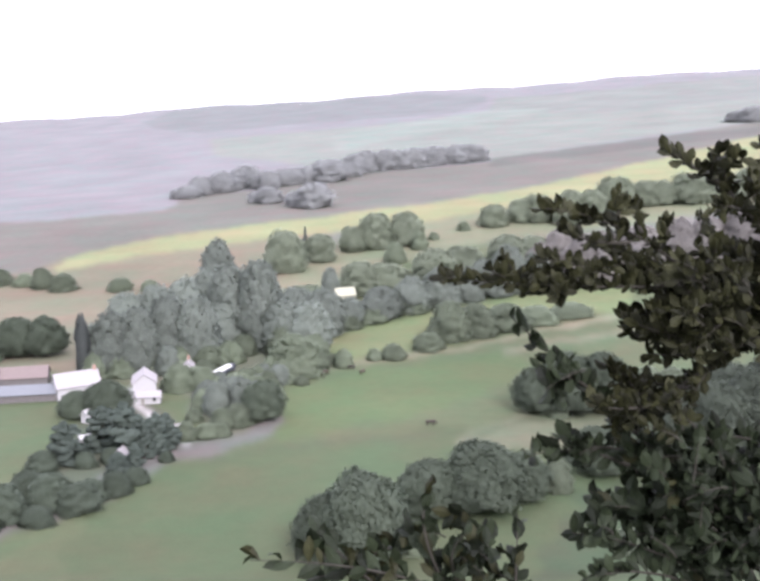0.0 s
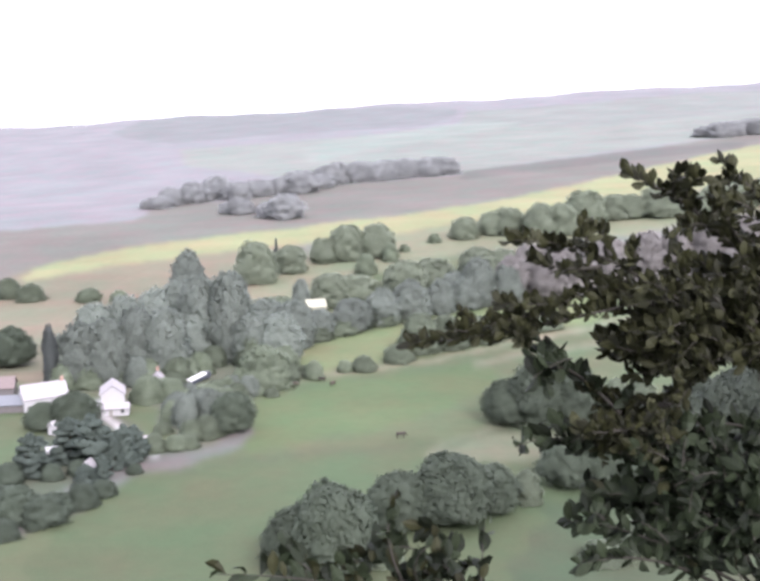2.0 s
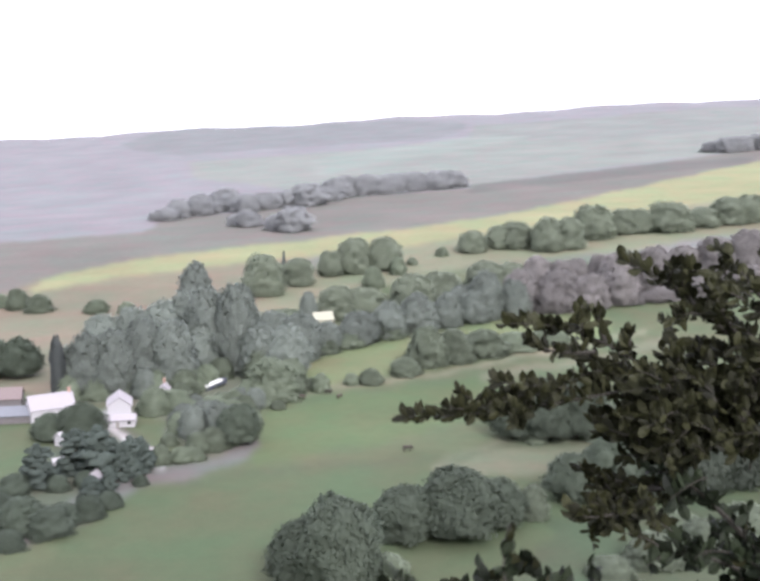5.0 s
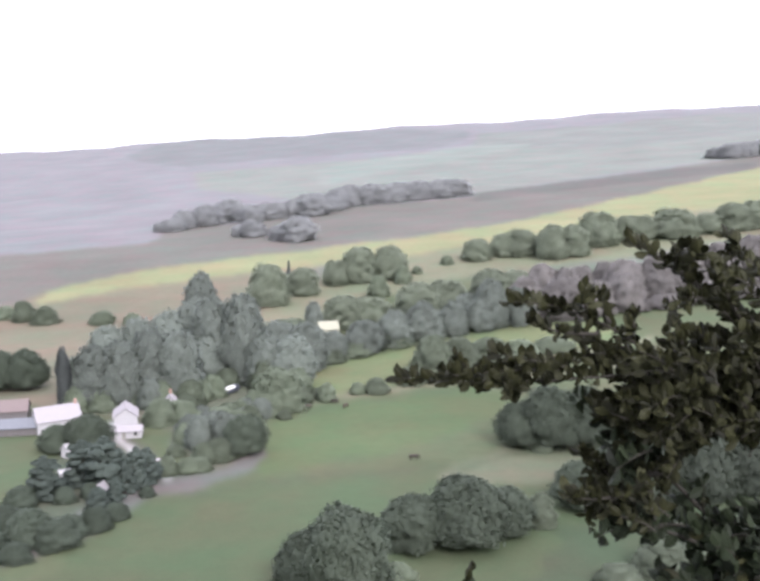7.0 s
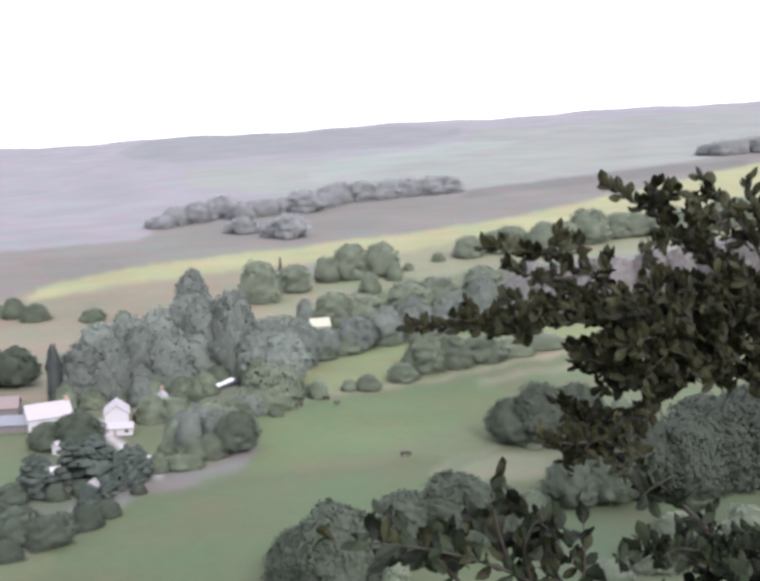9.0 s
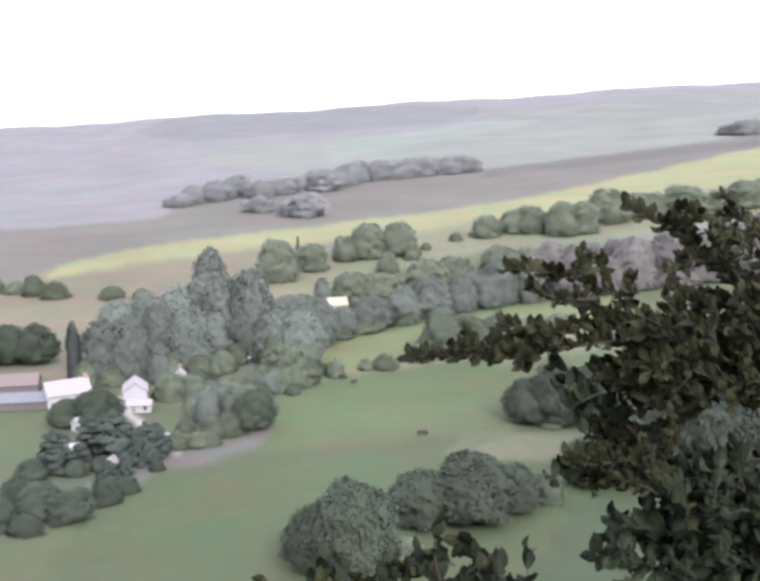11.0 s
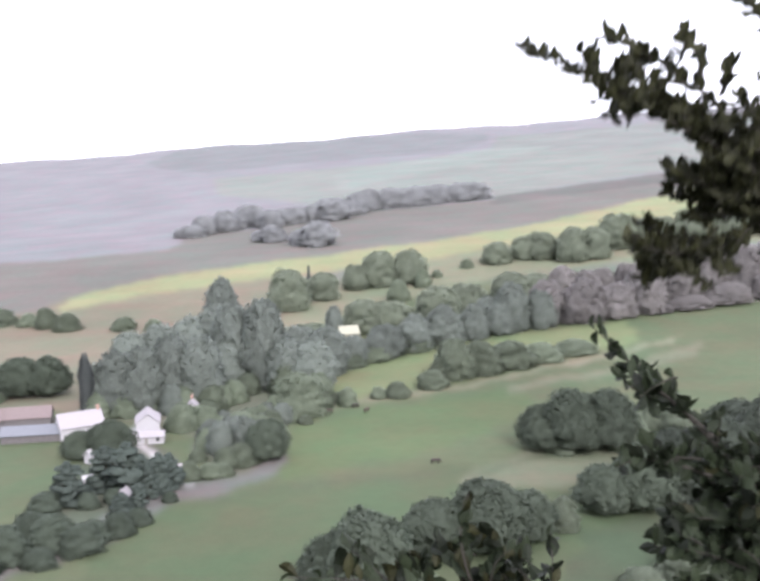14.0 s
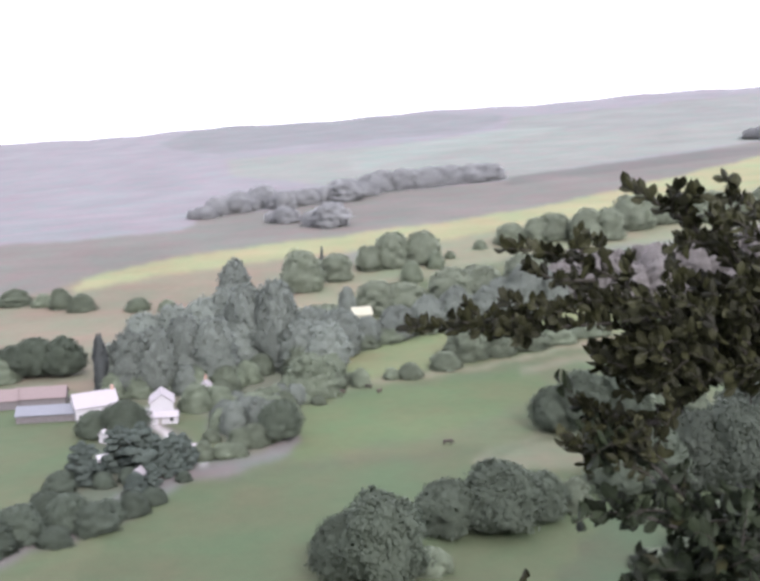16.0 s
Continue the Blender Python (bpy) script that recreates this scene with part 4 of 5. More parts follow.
def bough(name, origin, sprigs, singles, seed, step, extra, thick=0.006, fill=(), leaves=LEAF_STUFF, big=1.0, rise=0.25):
    """A bough with its sprigs (three points each, in x and z about origin) and leaves."""
    rng = random.Random(seed)
    bm = bmesh.new()
    spots = []
    ways = []
    for a, b, c in sprigs:
        y0, y1 = rng.uniform(-0.1, 0.1), rng.uniform(-0.16, 0.16)
        ways.append((bend(((a[0], 0, a[1]), (b[0], y0, b[1]), (c[0], y1, c[1]))), thick, 1.0))
    for k in range(extra):
        src = rng.choice(ways[:len(sprigs)])[0]
        p = src[rng.randrange(2, 10)]
        way = (src[-1] - src[0]).normalized()
        d = (way + Vector((rng.gauss(0, 0.8), rng.gauss(0, 0.8), rng.gauss(0.15, 0.8)))).normalized() * rng.uniform(0.05, 0.1)
        ways.append((bend((p, p + d * 0.5 + Vector((0, 0, 0.01)), p + d), 8), thick * 0.45, 0.9))
    for cx, cz, rx, rz, count in fill:
        for k in range(count):
            a, q = rng.uniform(0, 2 * math.pi), math.sqrt(rng.random())
            p = Vector((cx + rx * q * math.cos(a), rng.uniform(-0.15, 0.2), cz + rz * q * math.sin(a)))
            d = Vector((rng.gauss(-0.7, 0.5), rng.gauss(0, 0.5), rng.gauss(0.3, 0.5))).normalized() * rng.uniform(0.06, 0.13)
            ways.append((bend((p - d * 0.4, p + Vector((0, 0, 0.008)), p + d * 0.6), 8), thick * 0.45, 0.95))
    for pts, r, s in ways:
        tube(bm, pts, r, 0.0012, 6)
        length = sum((q - p).length for p, q in zip(pts, pts[1:]))
        n = max(4, int(length / step))
        for k in range(n):
            u = (0.12 + 0.88 * (k + rng.random() * 0.7) / n) * (len(pts) - 1)
            i = min(int(u), len(pts) - 2)
            p = pts[i].lerp(pts[i + 1], u - i)
            way = (pts[i + 1] - pts[i]).normalized()
            for side in (-1, 1):
                d = (way * rng.uniform(0.2, 1.0) + Vector((rng.gauss(0, 0.45), rng.gauss(0, 0.6), side * rng.uniform(0.2, 1.0) + rise))).normalized()
                flat = d.cross(Vector((rng.gauss(0, 0.6), -1, rng.gauss(0.5, 0.6)))).normalized()
                m = Matrix((d, flat, d.cross(flat))).transposed().to_4x4()
                size = rng.uniform(0.6, 1.15) * s * big
                spots.append(Matrix.Translation(p) @ m @ Matrix.Diagonal((size, size * rng.uniform(0.8, 1.25), size, 1)))
    limb = part(name, bm, TWIG, shrub)
    limb.matrix_basis = Matrix.Translation(Vector(origin) - ROOT)
    rng.shuffle(spots)
    for m in spots[:singles]:
        o = new("leaf", LEAVES[rng.randrange(5)])
        o.parent = limb
        o.matrix_basis = m
    verts, faces = [], []
    for m in spots[singles:]:
        me = LEAVES[rng.randrange(5)]
        base = len(verts)
        verts += [tuple(m @ v.co) for v in me.vertices]
        faces += [[base + i for i in f.vertices] for f in me.polygons]
    me = bpy.data.meshes.new("foliage")
    me.from_pydata(verts, [], faces)
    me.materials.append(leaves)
    o = new("foliage", me)
    o.parent = limb
    tagged(o, kind="stuff")
    return limb


JOINT = (0.601, 2.6, 89.544)
twig = bough("twig", JOINT, (
    ((0.152, -0.021), (-0.229, -0.005), (-0.5, 0.01)),
    ((-0.013, 0.001), (-0.141, 0.041), (-0.243, 0.055)),
    ((-0.077, -0.003), (-0.191, 0.006), (-0.294, 0.042)),
    ((-0.191, 0.002), (-0.204, -0.017), (-0.213, -0.045)),
    ((-0.28, 0.003), (-0.331, 0.017), (-0.37, 0.039))), 60, 3, 0.0125, 3, 0.004, big=1.05, rise=0.55)
PLUME = (
    ((0.649, -0.249), (0.258, -0.1), (-0.013, -0.006)),
    ((0.23, -0.061), (0.021, 0.109), (-0.239, 0.191)),
    ((-0.003, 0.097), (-0.105, 0.104), (-0.181, 0.135)),
    ((-0.037, 0.155), (-0.05, 0.186), (-0.047, 0.224)),
    ((0.027, 0.122), (0.017, 0.16), (0.033, 0.198)),
    ((0.079, 0.083), (0.069, 0.121), (0.076, 0.166)),
    ((0.2, 0.043), (0.192, 0.095), (0.203, 0.152)),
    ((0.153, -0.034), (0.024, 0.032), (-0.141, 0.032)),
    ((0.127, -0.02), (-0.002, 0.058), (-0.091, 0.072)),
    ((0.511, -0.09), (0.307, 0.169), (0.091, 0.332)),
    ((0.216, 0.252), (0.177, 0.29), (0.177, 0.338)),
    ((0.281, 0.182), (0.234, 0.27), (0.228, 0.318)),
    ((0.295, 0.169), (0.231, 0.195), (0.196, 0.186)),
    ((0.372, 0.118), (0.291, 0.232), (0.299, 0.282)),
    ((0.497, 0.116), (0.415, 0.243), (0.359, 0.343)))
MASS = (
    ((0.576, 0.065), (0.491, 0.217), (0.471, 0.329)),
    ((0.288, -0.193), (0.107, -0.151), (-0.003, -0.116)),
    ((0.234, -0.139), (0.104, -0.085), (0.046, -0.072)),
    ((0.262, -0.192), (0.095, -0.191), (0.031, -0.179)),
    ((0.237, -0.205), (0.135, -0.224), (0.071, -0.22)),
    ((0.656, -0.343), (0.337, -0.167), (0.139, -0.325)),
    ((0.728, -0.439), (0.518, -0.195), (0.328, 0.016)),
    ((0.337, -0.167), (0.189, -0.285), (-0.014, -0.394)),
    ((0.164, -0.298), (0.011, -0.365), (-0.037, -0.426)),
    ((0.177, -0.298), (0.047, -0.297), (-0.025, -0.263)),
    ((0.139, -0.325), (-0.016, -0.324), (-0.101, -0.307)))
upper = bough("upper_bough", JOINT, PLUME + MASS, 80, 11, 0.0135, 12, fill=((0.177, -0.008, 0.12, 0.051, 20), (0.22, -0.119, 0.152, 0.082, 74), (0.408, -0.062, 0.152, 0.164, 90), (0.587, -0.09, 0.114, 0.189, 50), (0.393, 0.193, 0.088, 0.088, 9), (0.055, -0.151, 0.044, 0.032, 4), (0.062, -0.351, 0.08, 0.046, 18),), big=1.08, rise=0.45)
lower = bough("lower_bough", (0.784, 2.6, 89.11), (
    ((-0.008, -0.139), (-0.224, 0.07), (-0.475, 0.3)),
    ((-0.171, 0.028), (-0.304, 0.138), (-0.395, 0.166)),
    ((-0.034, -0.138), (-0.195, -0.04), (-0.313, -0.06)),
    ((-0.168, -0.082), (-0.326, -0.039), (-0.465, -0.017)),
    ((0.194, -0.482), (-0.057, -0.223), (-0.257, -0.2)),
    ((0.168, -0.482), (-0.107, -0.308), (-0.322, -0.271)),
    ((0.114, -0.482), (-0.119, -0.351), (-0.307, -0.35)),
    ((0.191, -0.424), (0.071, -0.139), (-0.001, 0.013)),
    ((0.245, -0.424), (0.137, -0.14), (0.091, -0.001)),
    ((0.188, -0.352), (0.033, -0.167), (-0.114, -0.117)),
    ((0.294, -0.141), (0.17, -0.029), (0.015, -0.049)),
    ((0.114, -0.482), (-0.002, -0.28), (-0.124, -0.222)),
    ((0.221, -0.482), (0.106, -0.309), (0.035, -0.209))),
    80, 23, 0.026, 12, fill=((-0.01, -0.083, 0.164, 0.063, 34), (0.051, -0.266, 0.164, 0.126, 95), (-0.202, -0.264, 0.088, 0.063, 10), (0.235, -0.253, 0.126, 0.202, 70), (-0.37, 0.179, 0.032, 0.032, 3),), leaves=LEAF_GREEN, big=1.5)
spray = bough("low_spray", (0.222, 2.6, 88.762), (
    ((0.014, -0.161), (-0.27, 0.001), (-0.634, 0.054)),
    ((-0.054, -0.16), (-0.161, 0.058), (-0.147, 0.214)),
    ((-0.026, -0.161), (-0.094, 0.015), (-0.054, 0.129)),
    ((0.083, -0.19), (0.081, -0.044), (0.1, 0.092)),
    ((-0.217, -0.16), (-0.351, 0.001), (-0.485, 0.06)),
    ((0.055, -0.176), (0.0, 0.0), (0.0, 0.086)),
    ((-0.231, -0.16), (-0.325, -0.057), (-0.488, -0.056)),
    ((0.001, -0.19), (-0.135, -0.029), (-0.228, 0.058))),
    70, 31, 0.044, 2, fill=((-0.325, -0.049, 0.152, 0.025, 7), (-0.067, 0.0, 0.114, 0.044, 7), (0.041, -0.058, 0.076, 0.032, 4),), leaves=LEAF_GREEN, big=1.6)


def motions():
    walk(lorry, [
        (0, pose(-61.5, 333.9, ground(-61.5, 333.9), 0, -8, 55)),
        (2, pose(-60.5, 339.2, ground(-60.5, 339.2), 0, -8, 54)),
        (4, pose(-59.3, 344.7, ground(-59.3, 344.7), 0, -8, 52)),
        (6, pose(-57.8, 350.3, ground(-57.8, 350.3), 0, -8, 51)),
        (8, pose(-56.2, 356.3, ground(-56.2, 356.3), 0, -8, 50)),
        (10, pose(-54.3, 362.7, ground(-54.3, 362.7), 0, -8, 49)),
        (12, pose(-52.2, 369.3, ground(-52.2, 369.3), 0, -8, 47)),
        (14, pose(-49.9, 376.0, ground(-49.9, 376.0), 0, -8, 46)),
        (16, pose(-47.3, 383.2, ground(-47.3, 383.2), 0, -8, 46)),
    ])
    walk(twig, [
        (0, pose(-1.149, -0.150, 2.244, 0, -0.0, 0)),
        (0.2, pose(-1.142, -0.150, 2.218, 0, -1.3, 0)),
        (0.4, pose(-1.149, -0.150, 2.160, 0, -14.7, 0)),
        (0.6, pose(-1.177, -0.150, 2.099, 0, -20.7, 0)),
        (0.8, pose(-1.182, -0.150, 2.146, 0, -18.6, 0)),
        (1, pose(-1.139, -0.150, 2.214, 0, -12.5, 0)),
        (1.2, pose(-1.201, -0.150, 2.159, 0, -3.3, 0)),
        (1.4, pose(-1.151, -0.150, 2.180, 0, -11.9, 0)),
        (1.6, pose(-1.186, -0.150, 2.150, 0, -20.6, 0)),
        (1.8, pose(-1.215, -0.150, 2.169, 0, -17.7, 0)),
        (2, pose(-1.171, -0.150, 2.208, 0, -13.0, 0)),
        (2.2, pose(-1.135, -0.150, 2.178, 0, -7.7, 0)),
        (2.4, pose(-1.201, -0.150, 2.099, 0, -13.5, 0)),
        (2.6, pose(-1.106, -0.150, 2.046, 0, -23.8, 0)),
        (2.8, pose(-1.158, -0.150, 2.094, 0, -24.1, 0)),
        (3, pose(-1.155, -0.150, 2.182, 0, -10.4, 0)),
        (3.2, pose(-1.172, -0.150, 2.240, 0, -0.6, 0)),
        (3.4, pose(-1.166, -0.150, 2.220, 0, 0.9, 0)),
        (3.6, pose(-1.134, -0.150, 2.156, 0, -6.9, 0)),
        (3.8, pose(-1.180, -0.150, 2.072, 0, -16.9, 0)),
        (4, pose(-1.182, -0.150, 2.075, 0, -22.9, 0)),
        (4.2, pose(-1.151, -0.150, 2.107, 0, -13.9, 0)),
        (4.4, pose(-1.168, -0.150, 2.149, 0, -4.5, 0)),
        (4.6, pose(-1.181, -0.150, 2.109, 0, -8.2, 0)),
        (4.8, pose(-1.197, -0.150, 2.053, 0, -3.7, 0)),
        (5, pose(-1.197, -0.150, 2.020, 0, -10.3, 0)),
        (5.2, pose(-1.206, -0.150, 1.983, 0, -13.2, 0)),
        (5.7, pose(-1.208, -0.150, 2.077, 0, -7.7, 0)),
        (6.2, pose(-1.200, -0.150, 2.136, 0, -2.3, 0)),
        (6.7, pose(-1.222, -0.150, 2.076, 0, -6.3, 0)),
        (7.3, pose(-1.225, -0.150, 2.109, 0, -0.5, 0)),
        (7.5, pose(-1.233, -0.150, 1.993, 0, -15.3, 0)),
        (7.7, pose(-1.202, -0.150, 1.964, 0, -11.4, 0)),
        (7.9, pose(-1.248, -0.150, 2.029, 0, -17.8, 0)),
        (8.1, pose(-1.200, -0.150, 2.142, 0, -10.3, 0)),
        (8.3, pose(-1.203, -0.150, 2.202, 0, -5.7, 0)),
        (8.5, pose(-1.194, -0.150, 2.257, 0, 0.1, 0)),
        (8.7, pose(-1.251, -0.150, 2.211, 0, -0.2, 0)),
        (8.9, pose(-1.206, -0.150, 2.254, 0, -5.7, 0)),
        (9.1, pose(-1.158, -0.150, 2.222, 0, -4.2, 0)),
        (9.3, pose(-1.167, -0.150, 2.274, 0, -2.1, 0)),
        (9.5, pose(-1.217, -0.150, 2.272, 0, 3.3, 0)),
        (9.7, pose(-1.250, -0.150, 2.135, 0, 20.0, 0)),
        (9.9, pose(-1.228, -0.150, 2.045, 0, -23.3, 0)),
        (10.1, pose(-1.231, -0.150, 2.046, 0, -24.9, 0)),
        (10.6, pose(-1.207, -0.150, 2.077, 0, -13.7, 0)),
        (11.1, pose(-1.222, -0.150, 2.128, 0, -7.7, 0)),
        (11.7, pose(-1.225, -0.150, 2.047, 0, -16.4, 0)),
        (12.3, pose(-1.239, -0.150, 1.984, 0, -23.8, 0)),
        (12.5, pose(-1.248, -0.150, 2.038, 0, -4.1, 0)),
        (12.7, pose(-1.124, -0.150, 2.299, 0, -21.7, 0)),
        (12.8, pose(-1.107, -0.150, 2.446, 0, -18.6, 0)),
        (12.9, pose(-1.055, -0.150, 2.557, 0, -9.7, 0)),
        (13, pose(-1.011, -0.150, 2.558, 0, 27.0, 0)),
        (13.1, pose(-0.909, -0.150, 2.701, 0, 28.1, 0)),
        (13.2, pose(-0.962, -0.150, 2.586, 0, 37.6, 0)),
        (13.3, pose(-1.039, -0.150, 2.449, 0, 12.6, 0)),
        (13.4, pose(-1.111, -0.150, 2.333, 0, -10.3, 0)),
        (13.5, pose(-1.173, -0.150, 2.258, 0, -22.0, 0)),
        (13.7, pose(-1.112, -0.150, 2.369, 0, -2.0, 0)),
        (13.8, pose(-1.087, -0.150, 2.486, 0, 3.7, 0)),
        (13.9, pose(-1.017, -0.150, 2.605, 0, 12.2, 0)),
        (14, pose(-0.991, -0.150, 2.719, 0, 25.3, 0)),
        (14.1, pose(-0.969, -0.150, 2.811, 0, 26.8, 0)),
        (14.2, pose(-1.089, -0.150, 2.537, 0, 40.0, 0)),
        (14.3, pose(-1.155, -0.150, 2.390, 0, 19.2, 0)),
        (14.4, pose(-1.120, -0.150, 2.360, 0, -18.1, 0)),
        (14.5, pose(-1.240, -0.150, 2.165, 0, -12.6, 0)),
        (14.6, pose(-1.212, -0.150, 2.122, 0, -7.7, 0)),
        (14.8, pose(-1.234, -0.150, 2.084, 0, 4.6, 0)),
        (15, pose(-1.303, -0.150, 2.061, 0, 6.0, 0)),
        (15.2, pose(-1.307, -0.150, 2.052, 0, -10.4, 0)),
        (15.4, pose(-1.277, -0.150, 2.148, 0, -10.9, 0)),
        (15.5, pose(-1.243, -0.150, 2.185, 0, 0.6, 0)),
        (15.6, pose(-1.226, -0.150, 2.213, 0, 5.6, 0)),
        (15.8, pose(-1.280, -0.150, 2.205, 0, 2.0, 0)),
        (16, pose(-1.284, -0.150, 2.195, 0, -3.8, 0)),
    ])
    walk(upper, [
        (0, pose(-1.149, -0.150, 2.244, 0, -0.0, 0)),
        (0.2, pose(-1.133, -0.150, 2.218, 0, -0.5, 0)),
        (0.4, pose(-1.098, -0.150, 2.173, 0, -5.9, 0)),
        (0.6, pose(-1.090, -0.150, 2.130, 0, -8.3, 0)),
        (0.8, pose(-1.110, -0.150, 2.169, 0, -7.4, 0)),
        (1, pose(-1.117, -0.150, 2.219, 0, -5.0, 0)),
        (1.2, pose(-1.183, -0.150, 2.160, 0, -1.3, 0)),
        (1.4, pose(-1.121, -0.150, 2.186, 0, -4.7, 0)),
        (1.6, pose(-1.114, -0.150, 2.175, 0, -8.3, 0)),
        (1.8, pose(-1.145, -0.150, 2.190, 0, -7.1, 0)),
        (2, pose(-1.137, -0.150, 2.215, 0, -5.2, 0)),
        (2.2, pose(-1.104, -0.150, 2.182, 0, -3.0, 0)),
        (2.4, pose(-1.143, -0.150, 2.112, 0, -5.3, 0)),
        (2.6, pose(-1.039, -0.150, 2.074, 0, -9.7, 0)),
        (2.8, pose(-1.064, -0.150, 2.134, 0, -9.7, 0)),
        (3, pose(-1.121, -0.150, 2.188, 0, -4.1, 0)),
        (3.2, pose(-1.152, -0.150, 2.239, 0, -0.2, 0)),
        (3.4, pose(-1.131, -0.150, 2.218, 0, 0.3, 0)),
        (3.6, pose(-1.124, -0.150, 2.157, 0, -2.7, 0)),
        (3.8, pose(-1.114, -0.150, 2.090, 0, -6.7, 0)),
        (4, pose(-1.110, -0.150, 2.104, 0, -9.3, 0)),
        (4.2, pose(-1.109, -0.150, 2.116, 0, -5.5, 0)),
        (4.4, pose(-1.157, -0.150, 2.149, 0, -1.8, 0)),
        (4.6, pose(-1.156, -0.150, 2.112, 0, -3.2, 0)),
        (4.8, pose(-1.188, -0.150, 2.053, 0, -1.4, 0)),
        (5, pose(-1.166, -0.150, 2.025, 0, -4.1, 0)),
        (5.2, pose(-1.150, -0.150, 1.995, 0, -5.2, 0)),
        (5.7, pose(-1.175, -0.150, 2.081, 0, -3.0, 0)),
        (6.2, pose(-1.183, -0.150, 2.137, 0, -0.9, 0)),
        (6.7, pose(-1.185, -0.150, 2.080, 0, -2.5, 0)),
        (7.3, pose(-1.174, -0.150, 2.108, 0, -0.2, 0)),
        (7.5, pose(-1.195, -0.150, 2.003, 0, -6.2, 0)),
        (7.7, pose(-1.152, -0.150, 1.973, 0, -4.5, 0)),
        (7.9, pose(-1.182, -0.150, 2.049, 0, -7.1, 0)),
        (8.1, pose(-1.194, -0.150, 2.143, 0, -4.1, 0)),
        (8.3, pose(-1.204, -0.150, 2.202, 0, -2.2, 0)),
        (8.5, pose(-1.165, -0.150, 2.257, 0, 0.0, 0)),
        (8.7, pose(-1.220, -0.150, 2.210, 0, -0.1, 0)),
        (8.9, pose(-1.219, -0.150, 2.253, 0, -2.3, 0)),
        (9.1, pose(-1.227, -0.150, 2.218, 0, -1.7, 0)),
        (9.3, pose(-1.195, -0.150, 2.273, 0, -0.8, 0)),
        (9.5, pose(-1.196, -0.150, 2.271, 0, 1.3, 0)),
        (9.7, pose(-1.244, -0.150, 2.132, 0, 7.1, 0)),
        (9.9, pose(-1.195, -0.150, 2.059, 0, -9.7, 0)),
        (10.1, pose(-1.212, -0.150, 2.054, 0, -10.5, 0)),
        (10.6, pose(-1.196, -0.150, 2.079, 0, -5.6, 0)),
        (11.1, pose(-1.206, -0.150, 2.130, 0, -3.0, 0)),
        (11.7, pose(-1.195, -0.150, 2.055, 0, -6.7, 0)),
        (12.3, pose(-1.197, -0.150, 2.001, 0, -9.9, 0)),
        (12.5, pose(-1.223, -0.150, 2.040, 0, -1.6, 0)),
        (12.7, pose(-1.020, -0.150, 2.338, 0, -8.6, 0)),
        (12.8, pose(-1.066, -0.150, 2.460, 0, -7.6, 0)),
        (12.9, pose(-1.055, -0.150, 2.557, 0, -3.9, 0)),
        (13, pose(-1.140, -0.150, 2.627, 0, 9.3, 0)),
        (13.1, pose(-0.998, -0.150, 2.751, 0, 9.6, 0)),
        (13.2, pose(-1.053, -0.150, 2.659, 0, 12.3, 0)),
        (13.3, pose(-1.051, -0.150, 2.452, 0, 4.6, 0)),
        (13.4, pose(-1.078, -0.150, 2.338, 0, -4.1, 0)),
        (13.5, pose(-1.136, -0.150, 2.272, 0, -9.1, 0)),
        (13.7, pose(-1.178, -0.150, 2.368, 0, -0.8, 0)),
        (13.8, pose(-1.066, -0.150, 2.484, 0, 1.4, 0)),
        (13.9, pose(-1.048, -0.150, 2.613, 0, 4.5, 0)),
        (14, pose(-1.031, -0.150, 2.739, 0, 8.8, 0)),
        (14.1, pose(-0.982, -0.150, 2.818, 0, 9.3, 0)),
        (14.2, pose(-1.120, -0.150, 2.567, 0, 14.0, 0)),
        (14.3, pose(-1.233, -0.150, 2.418, 0, 6.9, 0)),
        (14.4, pose(-1.001, -0.150, 2.371, 0, -7.3, 0)),
        (14.5, pose(-1.201, -0.150, 2.157, 0, -5.3, 0)),
        (14.6, pose(-1.222, -0.150, 2.112, 0, -3.3, 0)),
        (14.8, pose(-1.271, -0.150, 2.096, 0, 1.8, 0)),
        (15, pose(-1.254, -0.150, 2.065, 0, 2.3, 0)),
        (15.2, pose(-1.272, -0.150, 2.053, 0, -4.2, 0)),
        (15.4, pose(-1.244, -0.150, 2.148, 0, -4.4, 0)),
        (15.5, pose(-1.285, -0.150, 2.186, 0, 0.2, 0)),
        (15.6, pose(-1.282, -0.150, 2.220, 0, 2.1, 0)),
        (15.8, pose(-1.317, -0.150, 2.207, 0, 0.8, 0)),
        (16, pose(-1.281, -0.150, 2.195, 0, -1.5, 0)),
    ])
